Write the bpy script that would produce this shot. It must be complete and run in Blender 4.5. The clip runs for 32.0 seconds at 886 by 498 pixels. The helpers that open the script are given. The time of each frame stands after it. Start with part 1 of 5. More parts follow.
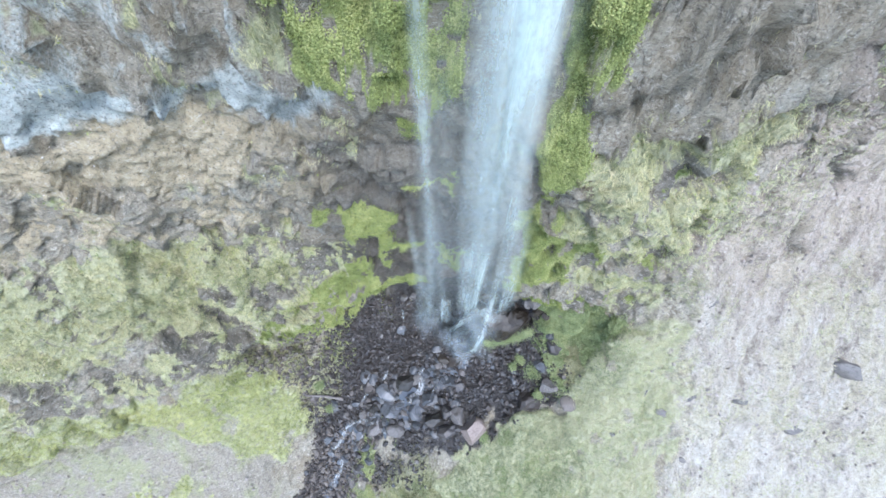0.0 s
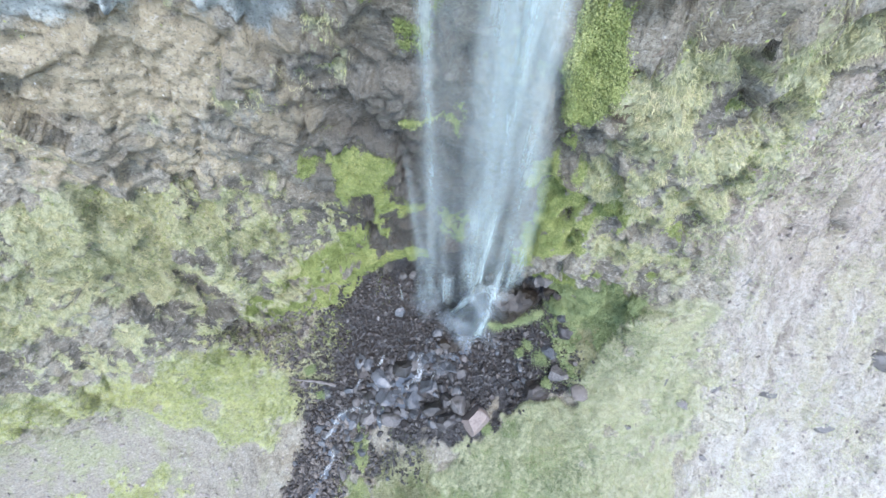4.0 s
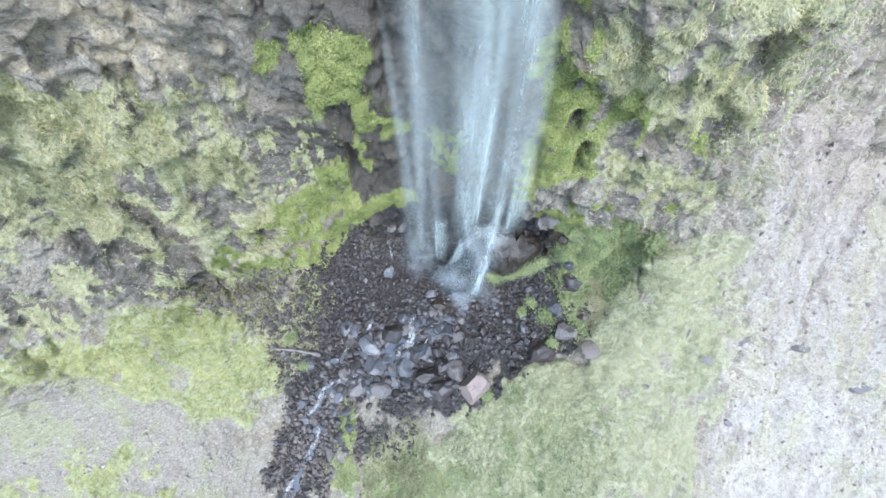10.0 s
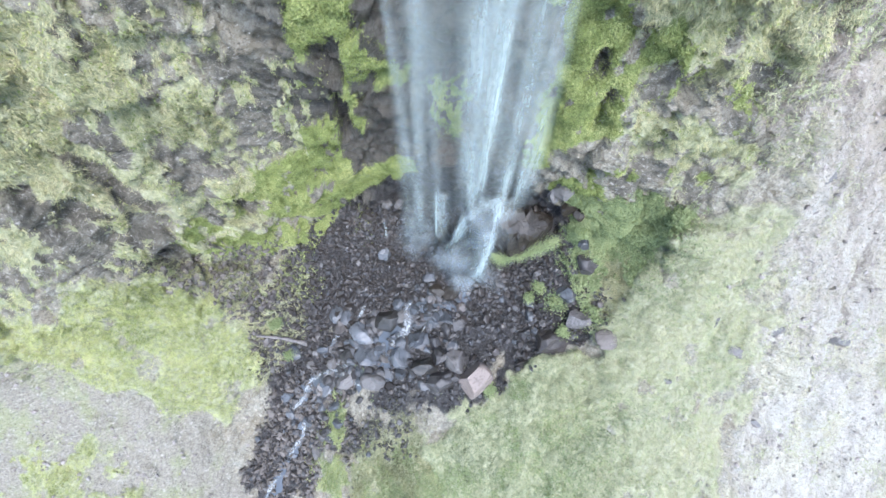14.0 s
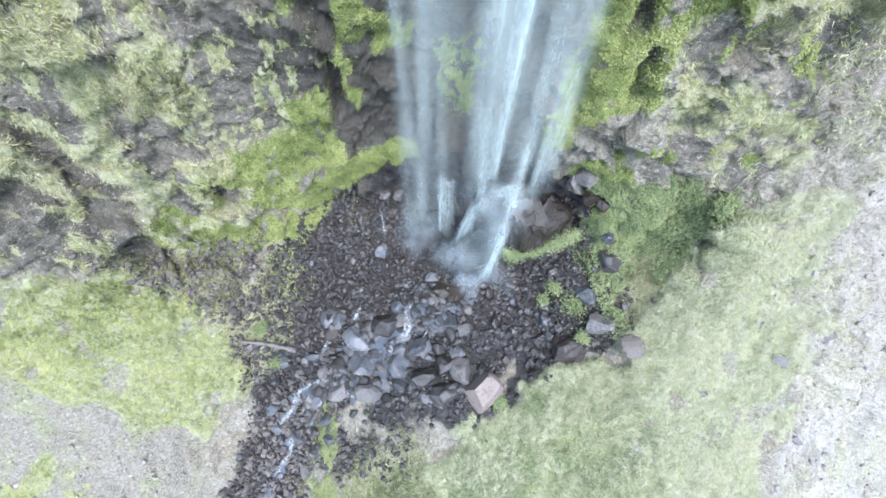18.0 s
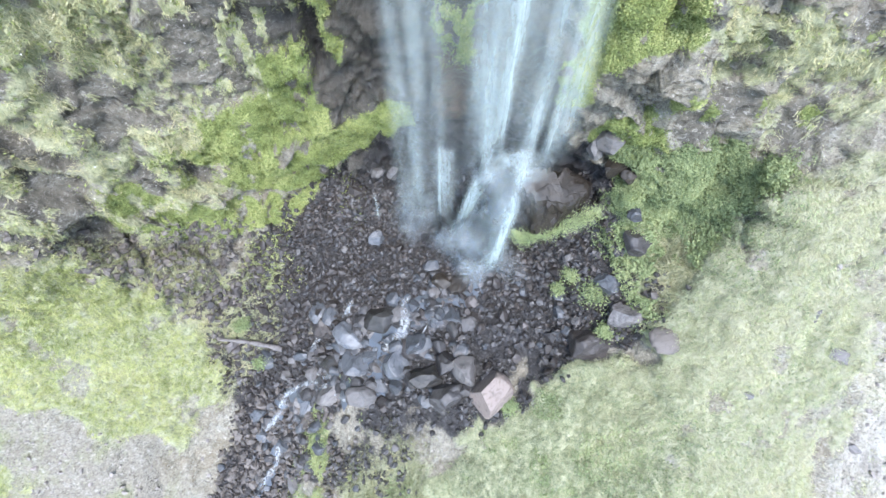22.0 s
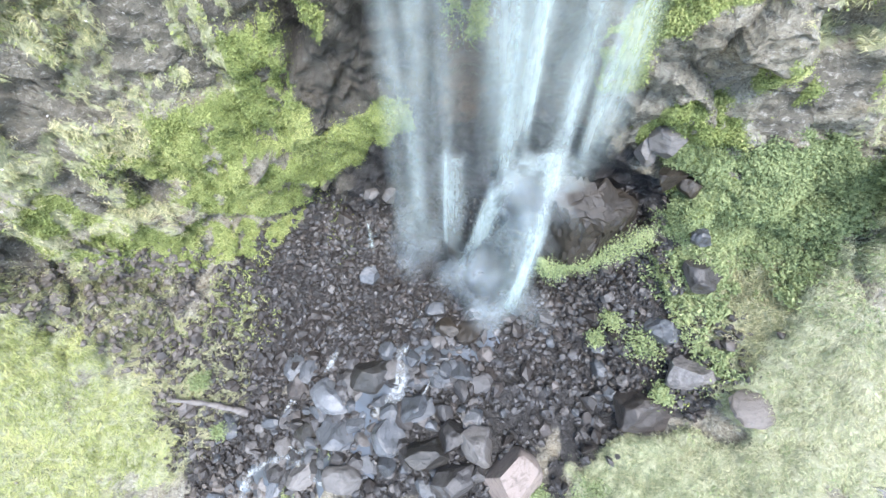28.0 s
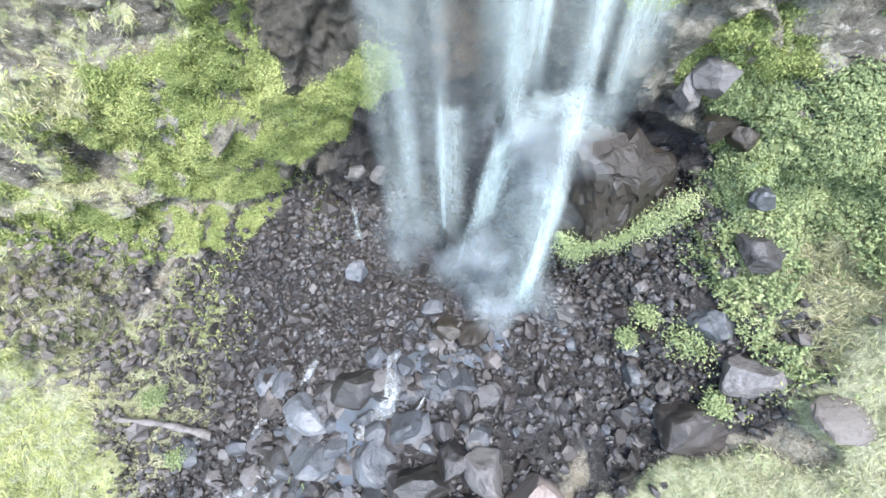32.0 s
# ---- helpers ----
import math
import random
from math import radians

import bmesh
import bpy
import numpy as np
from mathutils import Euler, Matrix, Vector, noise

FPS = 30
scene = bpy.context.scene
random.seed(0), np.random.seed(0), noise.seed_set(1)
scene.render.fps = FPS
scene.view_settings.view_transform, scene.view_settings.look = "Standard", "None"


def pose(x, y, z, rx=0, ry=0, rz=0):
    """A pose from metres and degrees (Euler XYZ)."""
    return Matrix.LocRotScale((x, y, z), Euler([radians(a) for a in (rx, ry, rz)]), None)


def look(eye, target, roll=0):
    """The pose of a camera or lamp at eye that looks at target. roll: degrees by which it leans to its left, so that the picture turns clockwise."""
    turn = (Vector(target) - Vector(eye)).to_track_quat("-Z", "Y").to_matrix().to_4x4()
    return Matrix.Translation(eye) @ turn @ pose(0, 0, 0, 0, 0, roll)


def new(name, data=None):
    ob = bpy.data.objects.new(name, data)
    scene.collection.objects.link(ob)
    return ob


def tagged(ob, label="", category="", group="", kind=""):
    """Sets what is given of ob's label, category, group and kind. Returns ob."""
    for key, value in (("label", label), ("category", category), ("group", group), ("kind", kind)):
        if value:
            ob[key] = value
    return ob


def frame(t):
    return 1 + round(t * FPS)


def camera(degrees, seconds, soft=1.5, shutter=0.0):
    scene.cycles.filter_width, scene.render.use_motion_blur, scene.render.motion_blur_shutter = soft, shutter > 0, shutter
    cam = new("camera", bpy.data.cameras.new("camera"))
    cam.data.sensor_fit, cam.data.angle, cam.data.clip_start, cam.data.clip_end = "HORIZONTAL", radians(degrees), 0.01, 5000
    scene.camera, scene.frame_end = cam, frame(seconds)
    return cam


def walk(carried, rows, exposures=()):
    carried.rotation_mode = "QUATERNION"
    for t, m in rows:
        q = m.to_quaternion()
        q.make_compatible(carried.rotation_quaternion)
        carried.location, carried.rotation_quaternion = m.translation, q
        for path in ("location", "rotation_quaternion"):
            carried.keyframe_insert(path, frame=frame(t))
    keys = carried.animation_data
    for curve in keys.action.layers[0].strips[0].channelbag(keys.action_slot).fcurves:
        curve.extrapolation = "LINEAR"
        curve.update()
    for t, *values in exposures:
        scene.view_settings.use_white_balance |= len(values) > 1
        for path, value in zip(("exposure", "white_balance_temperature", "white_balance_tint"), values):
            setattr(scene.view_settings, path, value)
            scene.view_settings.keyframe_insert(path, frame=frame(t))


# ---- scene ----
cam = camera(91.0, 32.0, soft=1.5)
PATH = [
    (0.0, 0.388, -0.369, 48.511, 24.20, 0.29, 0.50),
    (0.5, 0.392, -0.773, 47.840, 24.29, 0.25, 0.64),
    (1.0, 0.420, -1.112, 47.209, 24.35, 0.21, 0.74),
    (1.5, 0.462, -1.366, 46.623, 24.38, 0.24, 0.75),
    (2.0, 0.504, -1.523, 46.081, 24.38, 0.31, 0.73),
    (2.5, 0.534, -1.582, 45.576, 24.37, 0.36, 0.87),
    (3.0, 0.546, -1.552, 45.100, 24.33, 0.34, 1.27),
    (3.5, 0.525, -1.438, 44.653, 24.28, 0.26, 1.78),
    (5.5, 0.040, -0.777, 43.134, 24.32, -0.12, 0.97),
    (6.0, 0.055, -0.878, 42.727, 24.38, -0.07, 0.97),
    (6.5, 0.074, -1.099, 42.276, 24.39, -0.01, 0.68),
    (7.0, 0.090, -1.370, 41.782, 24.49, 0.05, 0.29),
    (7.5, 0.122, -1.693, 41.248, 24.71, 0.06, 0.16),
    (8.0, 0.189, -2.087, 40.682, 24.89, 0.05, 0.21),
    (8.5, 0.300, -2.560, 40.099, 24.97, 0.07, 0.23),
    (9.0, 0.451, -3.079, 39.514, 24.95, 0.11, 0.28),
    (9.5, 0.632, -3.574, 38.944, 24.89, 0.18, 0.41),
    (10.0, 0.809, -3.987, 38.385, 24.81, 0.24, 0.61),
    (10.5, 0.932, -4.298, 37.814, 24.75, 0.27, 0.72),
    (11.0, 0.974, -4.503, 37.232, 24.72, 0.27, 0.67),
    (11.5, 0.952, -4.609, 36.661, 24.71, 0.25, 0.51),
    (12.0, 0.900, -4.625, 36.123, 24.72, 0.19, 0.42),
    (12.5, 0.841, -4.563, 35.631, 24.72, 0.08, 0.53),
    (13.0, 0.789, -4.434, 35.187, 24.73, -0.06, 0.82),
    (13.5, 0.749, -4.263, 34.778, 24.83, -0.16, 1.10),
    (14.0, 0.722, -4.094, 34.383, 24.90, -0.21, 1.29),
    (14.5, 0.692, -3.974, 33.975, 24.70, -0.24, 1.37),
    (16.5, 0.457, -3.575, 32.253, 25.16, -0.60, 1.88),
    (17.0, 0.330, -3.470, 31.772, 25.29, -0.72, 2.01),
    (17.5, 0.213, -3.351, 31.283, 25.46, -0.75, 1.70),
    (18.0, 0.171, -3.204, 30.799, 25.59, -0.66, 1.26),
    (18.5, 0.240, -3.029, 30.322, 25.65, -0.46, 1.08),
    (19.0, 0.384, -2.857, 29.851, 25.63, -0.20, 1.12),
    (19.5, 0.515, -2.731, 29.380, 25.60, 0.03, 1.13),
    (20.0, 0.579, -2.668, 28.906, 25.58, 0.20, 1.09),
    (20.5, 0.588, -2.646, 28.432, 25.61, 0.29, 1.05),
    (21.0, 0.578, -2.640, 27.960, 25.66, 0.33, 1.06),
    (21.5, 0.574, -2.633, 27.496, 25.72, 0.35, 1.10),
    (22.0, 0.578, -2.614, 27.042, 25.73, 0.37, 1.11),
    (22.5, 0.577, -2.578, 26.603, 25.72, 0.40, 1.08),
    (23.0, 0.559, -2.525, 26.174, 25.74, 0.41, 1.06),
    (23.5, 0.521, -2.462, 25.749, 25.76, 0.41, 1.12),
    (24.0, 0.471, -2.386, 25.326, 25.79, 0.38, 1.35),
    (24.5, 0.428, -2.291, 24.899, 25.83, 0.31, 1.66),
    (26.5, 0.335, -1.771, 23.110, 26.34, 0.46, 1.56),
    (27.0, 0.381, -1.572, 22.638, 27.66, 0.63, 1.61),
    (27.5, 0.484, -1.341, 22.169, 30.14, 0.90, 1.70),
    (28.0, 0.618, -1.126, 21.704, 33.14, 1.22, 1.94),
    (28.5, 0.756, -0.967, 21.224, 35.30, 1.48, 2.29),
    (29.0, 0.863, -0.880, 20.714, 36.13, 1.77, 2.22),
    (29.5, 0.917, -0.845, 20.187, 36.25, 2.10, 1.14),
    (30.0, 0.917, -0.825, 19.669, 36.22, 2.36, -0.05),
    (30.5, 0.886, -0.799, 19.170, 36.20, 2.46, 0.01),
    (31.0, 0.859, -0.774, 18.673, 36.32, 2.38, 0.97),
    (31.5, 0.852, -0.773, 18.153, 36.63, 2.21, 1.71),
    (32.0, 0.840, -0.817, 17.599, 37.04, 2.05, 1.89),
]
walk(cam, [(r[0], pose(*r[1:])) for r in PATH], exposures=[(0, 1.87, 6000, 12), (9, 2.0, 6060, 12), (14, 2.09, 6080, 12), (20, 2.21, 6120, 12), (27, 2.42, 6400, 11), (32, 2.56, 6480, 11)])

# ---------------- light ----------------
world = bpy.data.worlds.new("sky")
scene.world = world
world.use_nodes = True
wn = world.node_tree
sky = wn.nodes.new("ShaderNodeTexSky")
sky.sky_type = "NISHITA"
sky.sun_disc = False
sky.sun_elevation = radians(62)
sky.sun_rotation = radians(160)
wn.links.new(sky.outputs[0], wn.nodes["Background"].inputs[0])
wn.nodes["Background"].inputs[1].default_value = 0.15
sun_data = bpy.data.lights.new("sun", "SUN")
sun_data.energy, sun_data.angle, sun_data.color = 1.3, radians(25), (1.0, 0.985, 0.96)
sun = new("sun", sun_data)
sun.matrix_world = look((12, -34, 70), (0, 0, 0))


# ---------------- numeric noise ----------------
TABLE = np.random.default_rng(12).random(65536)


def _spot(i, j, k, seed):
    return ((i * 73856093) ^ (j * 19349663) ^ (k * 83492791) ^ (seed * 2654435761)) >> 3 & 0xFFFF


def vnoise(p, seed=0):
    """Value noise of points (n, 3), 0 to 1."""
    q = np.floor(p).astype(np.int64)
    f = p - q
    f = f * f * f * (f * (f * 6 - 15) + 10)
    I = [q[:, 0] * 73856093, (q[:, 0] + 1) * 73856093]
    J = [q[:, 1] * 19349663, (q[:, 1] + 1) * 19349663]
    K = [q[:, 2] * 83492791 ^ seed * 2654435761, (q[:, 2] + 1) * 83492791 ^ seed * 2654435761]
    fx, fy, fz = f.T

    def edge(a, b):
        ij = I[a] ^ J[b]
        lo, hi = TABLE[(ij ^ K[0]) >> 3 & 0xFFFF], TABLE[(ij ^ K[1]) >> 3 & 0xFFFF]
        return lo + (hi - lo) * fz

    n0, n1 = edge(0, 0), edge(1, 0)
    m0, m1 = edge(0, 1), edge(1, 1)
    n0 += (m0 - n0) * fy
    n1 += (m1 - n1) * fy
    return n0 + (n1 - n0) * fx


def fbm(p, scale, octaves=4, seed=0, gain=0.5):
    out, amp, total, s = np.zeros(len(p)), 1.0, 0.0, 1.0 / scale
    for n in range(octaves):
        out += amp * (vnoise(p * s + 17.3 * n, seed + n) - 0.5)
        total += amp
        amp, s = amp * gain, s * 2.03
    return out / total * 2


CELL = np.random.default_rng(13).random((65536, 3)).astype(np.float32)


def cells(p, scale, seed=0):
    """Of a jittered cell grid: nearest and second distance, the nearest cell's own number, and the height of its tilted facet."""
    p = p / scale
    q = np.floor(p).astype(np.int64)
    r = (p - q).astype(np.float32)
    d1, d2, own = np.full(len(p), 81.0, np.float32), np.full(len(p), 81.0, np.float32), np.zeros(len(p), np.int64)
    to = np.zeros((len(p), 3), np.float32)
    for a in (-1, 0, 1):
        for b in (-1, 0, 1):
            for c in (-1, 0, 1):
                k = _spot(q[:, 0] + a, q[:, 1] + b, q[:, 2] + c, seed)
                o = CELL[k] + np.array([a, b, c], np.float32) - r
                d = np.einsum("ij,ij->i", o, o)
                near = d < d1
                d2 = np.where(near, d1, np.minimum(d2, d))
                own = np.where(near, k, own)
                to[near] = o[near]
                d1 = np.where(near, d, d1)
    tilt = np.einsum("ij,ij->i", to, CELL[(own * 7 + 3) & 0xFFFF] - 0.5) * 2 * scale
    return np.sqrt(d1), np.sqrt(d2), TABLE[own], tilt


def step(a, b, v):
    t = np.clip((v - a) / (b - a), 0, 1)
    return t * t * (3 - 2 * t)


# ---------------- the lie of the land ----------------
# Cross-sections of the gorge: at each x the foot of the slope, three heights of the wall and its upper part, as (y, z).
XS = [-120, -60, -45, -34, -27, -22, -17, -12, -5, 0, 5, 10, 15, 20, 27, 35, 45, 60, 120]
FOOT = [(-45, -20), (-22, -12), (-14, -8), (-8, -5), (-5, -3.2), (-4, -4.5), (0, -6), (1.5, -6.2), (1.5, -3.2), (1, -1.8), (0.8, -1.2),
        (0.5, 0.2), (0, 2.2), (0, 1.2), (-1, -1.2), (-3, -5), (-6, -9), (-12, -14), (-45, -30)]
LOW = [(-35, -8), (-14, -3), (-7, -0.5), (-2.9, 0.3), (0.2, 0.2), (2.6, 1.6), (4.4, -1), (9.6, -1.3), (12.8, -0.8), (13, -0.2), (11.8, 0.6),
       (6.6, 2), (5.6, 6.4), (7.2, 9.2), (4.8, 5.7), (4, 2), (4, 0), (0, -4), (-25, -18)]
MID = [(-28, 8), (-9, 10), (-2.5, 12), (1.5, 10), (4.0, 9), (5.6, 13), (8.8, 7.2), (13.8, 3.0), (14.9, 2.6), (14.8, 3.2), (13.5, 4.4),
       (11.0, 9), (11.0, 11.0), (11.4, 15.6), (9.8, 10.2), (12.4, 8.6), (14, 8), (12, 6), (-10, 0)]
HIGH = [(-22, 25), (-4, 25), (2, 25), (5, 24), (7.4, 23), (9.4, 23.5), (10.9, 19.5), (14.0, 14), (14.5, 15), (14.0, 20), (13.2, 20),
        (12.2, 19.5), (12.6, 19.2), (13.8, 20.6), (15.8, 19), (21, 18), (24, 18), (26, 18), (5, 15)]
UPPER = [(-20, 40), (0, 40), (5, 38), (7.5, 36), (9.5, 36), (11.4, 35), (12.4, 34), (12.9, 34), (13.0, 34), (12.8, 34), (12.4, 32),
         (11.5, 31), (13, 31.5), (14.5, 32), (18.5, 31), (25, 32), (31, 33), (38, 34), (25, 32)]


def hermite(t, xs, vs):
    """Smooth curve through (xs, vs) at t, with slopes limited so that it does not overshoot."""
    xs, vs, t = np.asarray(xs, float), np.asarray(vs, float), np.asarray(t, float)
    d = np.diff(vs) / np.diff(xs)
    m = np.concatenate([[d[0]], np.where(d[1:] * d[:-1] > 0, 2 * d[1:] * d[:-1] / (d[1:] + d[:-1] + 1e-12), 0), [d[-1]]])
    i = np.clip(np.searchsorted(xs, t) - 1, 0, len(xs) - 2)
    h = xs[i + 1] - xs[i]
    s = (t - xs[i]) / h
    return ((1 + 2 * s) * (1 - s) ** 2 * vs[i] + s * (1 - s) ** 2 * h * m[i] + s * s * (3 - 2 * s) * vs[i + 1] + s * s * (s - 1) * h * m[i + 1])


def section(x):
    """Knots of the cross-section at each x: arrays (n, 8) of y and z."""
    ys, zs = [], []
    for knots in (FOOT, LOW, MID, HIGH, UPPER):
        ys.append(hermite(x, XS, [k[0] for k in knots]))
        zs.append(hermite(x, XS, [k[1] for k in knots]))
    ys = [ys[0] - 160, ys[0] - 30] + ys + [ys[-1] + 0.8, ys[-1] + 60]
    zs = [zs[0] - 45, zs[0] - 12] + zs + [zs[-1] * 0 + 60, zs[-1] * 0 + 66]
    return np.stack(ys, 1), np.stack(zs, 1)


def land(x, v):
    """Points of the smooth land at x (metres) and v (2 the foot, 3 low, 4 mid, 5 high, 6 upper, 7 the rim)."""
    Y, Z = section(x)
    i = np.clip(np.floor(v).astype(int), 0, 7)
    s = v - i
    r = np.arange(len(x))

    def along(V):
        d = np.diff(V, axis=1)
        m = np.concatenate([d[:, :1], np.where(d[:, 1:] * d[:, :-1] > 0, 2 * d[:, 1:] * d[:, :-1] / (d[:, 1:] + d[:, :-1] + 1e-9), 0), d[:, -1:]], 1)
        return ((1 + 2 * s) * (1 - s) ** 2 * V[r, i] + s * (1 - s) ** 2 * m[r, i] + s * s * (3 - 2 * s) * V[r, i + 1] + s * s * (s - 1) * m[r, i + 1])

    return np.stack([x, along(Y), along(Z)], 1)


# small caves under the ledges of the walls
HOLLOWS = [(-17.7, 3.86), (-18.9, 4.1), (-20.4, 4.14), (-19.3, 4.5), (-17.6, 4.42), (-25, 4.02), (-29, 3.95), (-14.6, 4.3), (12.0, 4.5), (-6.5, 5.0), (9.2, 4.7)]


def ridge(p, scale, octaves=4, seed=0):
    return 1 - 2.4 * np.abs(fbm(p, scale, octaves, seed))


def relief(p, v):
    """How far the ground stands out along its normal: rough blocks on the walls, small swells on the floor, gullies in the scree."""
    wall = step(3.0, 3.6, v)
    scree = step(16, 20, p[:, 0]) * step(5.9, 5.6, v)
    wobble = p + 0.35 * np.stack([fbm(p + 40 * n, 1.6, 3, 91 + n) for n in range(3)], 1)
    d1, d2, own, tilt = cells(wobble * np.array([1, 1, 0.8]), 3.0, 5)
    e1, e2, small, small_tilt = cells(wobble * np.array([1, 1, 1.3]), 1.1, 9)
    big = fbm(p, 7.0, 4, 3)
    calm = 1 - 0.4 * step(9, 2, np.abs(p[:, 0] - 1.5)) * step(3.2, 3.8, v)
    tilted = p @ np.array([[1, 0, 0.25], [0, 1, 0], [-0.1, 0, 1.0]])
    beds = np.abs(((tilted[:, 2] / 1.7 + 0.9 * fbm(p, 4.0, 3, 13)) % 1.0) - 0.5) - 0.25
    rock = 0.7 * big + 0.9 * (own - 0.5) * step(0, 0.1, d2 - d1) + 0.42 * tilt + 0.36 * (small - 0.5) * step(0, 0.1, e2 - e1) + 0.4 * small_tilt
    rock += 0.25 * (ridge(p * np.array([1, 1, 1.5]), 2.6, 5, 17) - 0.5) + 0.16 * (ridge(p * np.array([1, 1, 1.4]), 0.9, 4, 19) - 0.5) + 0.3 * beds
    gully = 1.0 * fbm(p * np.array([1, 0.3, 0.3]), 2.4, 4, 23) + 0.45 * big + 0.6 * fbm(p, 1.2, 5, 25) + 0.5 * (own - 0.5) * step(0, 0.3, d2 - d1) * step(0.0, 0.4, big)
    low = 0.35 * big + 0.3 * fbm(p, 1.0, 4, 21)
    hollow = np.zeros(len(p))
    for (x, u), r in zip(HOLLOWS, (1.0, 1.0, 1.0, 0.8, 0.8, 1.2, 1.3, 0.7, 0.9, 0.9, 0.8)):
        c = land(np.array([float(x)]), np.array([float(u)]))[0]
        hollow -= 1.2 * r * np.exp(-(np.linalg.norm((p - c) * (0.8, 1, 1.35), axis=1) / r) ** 4)
    rock = rock + hollow
    return scree * gully + (1 - scree) * (calm * wall * rock + (1 - wall) * low) + 0.14 * fbm(p, 0.4, 3, 27)


def axis_values(parts):
    return np.concatenate([np.linspace(a, b, n, endpoint=False) for a, b, n in parts] + [[parts[-1][1]]])


GX = axis_values([(-120, -50, 40), (-50, -28, 110), (-28, 26, 540), (26, 50, 120), (50, 120, 40)])
GV = axis_values([(0, 1, 8), (1, 2, 60), (2, 3, 125), (3, 4, 110), (4, 5, 145), (5, 6, 130), (6, 7, 40), (7, 8, 8)])


def normals_of(P):
    """Normals of a grid (nv, nx, 3)."""
    du = np.gradient(P, axis=1)
    dv = np.gradient(P, axis=0)
    n = np.cross(du, dv)
    return n / (np.linalg.norm(n, axis=2, keepdims=True) + 1e-9)


nx, nv = len(GX), len(GV)
XX, VV = np.meshgrid(GX, GV)
base = land(XX.ravel(), VV.ravel()).reshape(nv, nx, 3)
norm0 = normals_of(base)
# ---------------- what grows and lies where: outlines on the land, as (x, v) ----------------
CHALK = [[(-60, 6.1), (-15.8, 6.12), (-14.4, 6.07), (-14.2, 6.03), (-12.6, 6.0), (-9.8, 6.04), (-7.9, 6.09), (-6.3, 6.05), (-4.6, 6.05), (-4.0, 6.0), (-4.6, 5.98), (-6.9, 5.95),
          (-8.6, 5.95), (-10.6, 5.99), (-12.9, 5.99), (-14.9, 5.97), (-17.6, 5.93), (-18.9, 5.91), (-60, 5.9)]]
CHALK_PATCHY = [[(-60, 6.5), (-7.2, 6.45), (-6.3, 6.1), (-7.9, 6.05), (-60, 6.05)]]
TAN = [[(-60, 5.9), (-19.0, 5.9), (-16.1, 5.96), (-12.3, 5.98), (-10.4, 5.985), (-7.2, 5.94), (-4.9, 5.97), (-2.1, 5.96), (-3.5, 5.89), (-5.4, 5.88), (-9.4, 5.86), (-10.3, 5.79), (-11.9, 5.7),
        (-13.5, 5.73), (-15.2, 5.64), (-17.6, 5.66), (-19.6, 5.61), (-60, 5.6)]]
TAN_LOW = [[(-60, 5.62), (-19.6, 5.6), (-13.5, 5.72), (-10, 5.78), (-7, 5.85), (-5.5, 5.66), (-8, 5.57), (-12, 5.42), (-16, 5.3), (-22, 5.15), (-60, 5.15)]]
MOSS_TOP = [
    [(-6.2, 6.4), (-5.3, 6.7), (1.1, 6.7), (1.0, 6.07), (-0.1, 6.01), (-1.3, 5.85), (-1.9, 5.92), (-2.0, 6.0), (-3.7, 6.02), (-4.6, 6.06), (-5.8, 6.05)],
    [(4.0, 6.7), (6.8, 6.7), (6.7, 6.2), (5.7, 6.19), (5.8, 6.16), (6.5, 6.09), (7.4, 6.05), (7.2, 6.0), (6.2, 5.84), (6.6, 5.6), (4.9, 5.34), (5.0, 5.16), (6.3, 5.18), (6.0, 5.5), (5.3, 5.89), (4.6, 5.95), (4.6, 6.03), (4.9, 6.14)],
]
MOSS_LEFT = [
    [(-8.7, 5.55), (-6.1, 5.58), (-3.0, 5.51), (-2.9, 5.4), (-4.0, 5.31), (-4.2, 5.0), (-4.9, 5.28), (-7.1, 5.26), (-6.5, 5.49), (-9.2, 5.42)],
    [(-3.9, 5.27), (-2.3, 5.15), (-2.3, 5.04), (-1.4, 4.92), (-1.7, 4.87), (-3.1, 5.0), (-3.8, 5.15)],
    [(-8.7, 4.88), (-6.3, 4.94), (-6.5, 4.73), (-6.1, 4.58), (-5.6, 4.44), (-8.0, 4.21), (-8.3, 3.9), (-10.4, 3.83), (-12.7, 4.0), (-13.5, 4.11), (-13.6, 4.5), (-12.6, 4.69), (-10.9, 4.68), (-8.6, 4.7), (-8.7, 4.78)],
]
MOSS_RIGHT = [
    [(5.5, 5.21), (7.4, 5.47), (8.9, 5.09), (8.4, 4.97), (9.6, 4.8), (8.9, 4.62), (7.1, 4.67), (5.6, 4.78), (6.2, 4.97)],
    [(6.9, 5.12), (7.6, 5.06), (7.6, 4.98), (8.6, 4.9), (8.9, 4.97), (9.3, 5.1), (10.1, 5.26), (11.6, 5.13), (10.5, 5.04), (9.9, 4.98), (9.5, 4.86), (10.0, 4.67), (8.2, 4.59), (7.4, 4.57), (8.0, 4.79), (7.1, 4.89), (6.4, 5.02)],
    [(5.7, 4.71), (7.2, 4.79), (7.1, 4.67), (7.5, 4.6), (6.7, 4.48), (5.8, 4.49), (5.8, 4.62)],
    [(7.1, 4.31), (8.5, 4.35), (10.2, 4.28), (10.9, 4.12), (11.5, 3.69), (10.7, 3.58), (10.0, 3.78), (9.1, 3.9), (8.7, 4.1)],
    [(10.2, 4.45), (10.4, 4.5), (11.5, 4.37), (11.1, 4.31), (10.4, 4.33)],
]
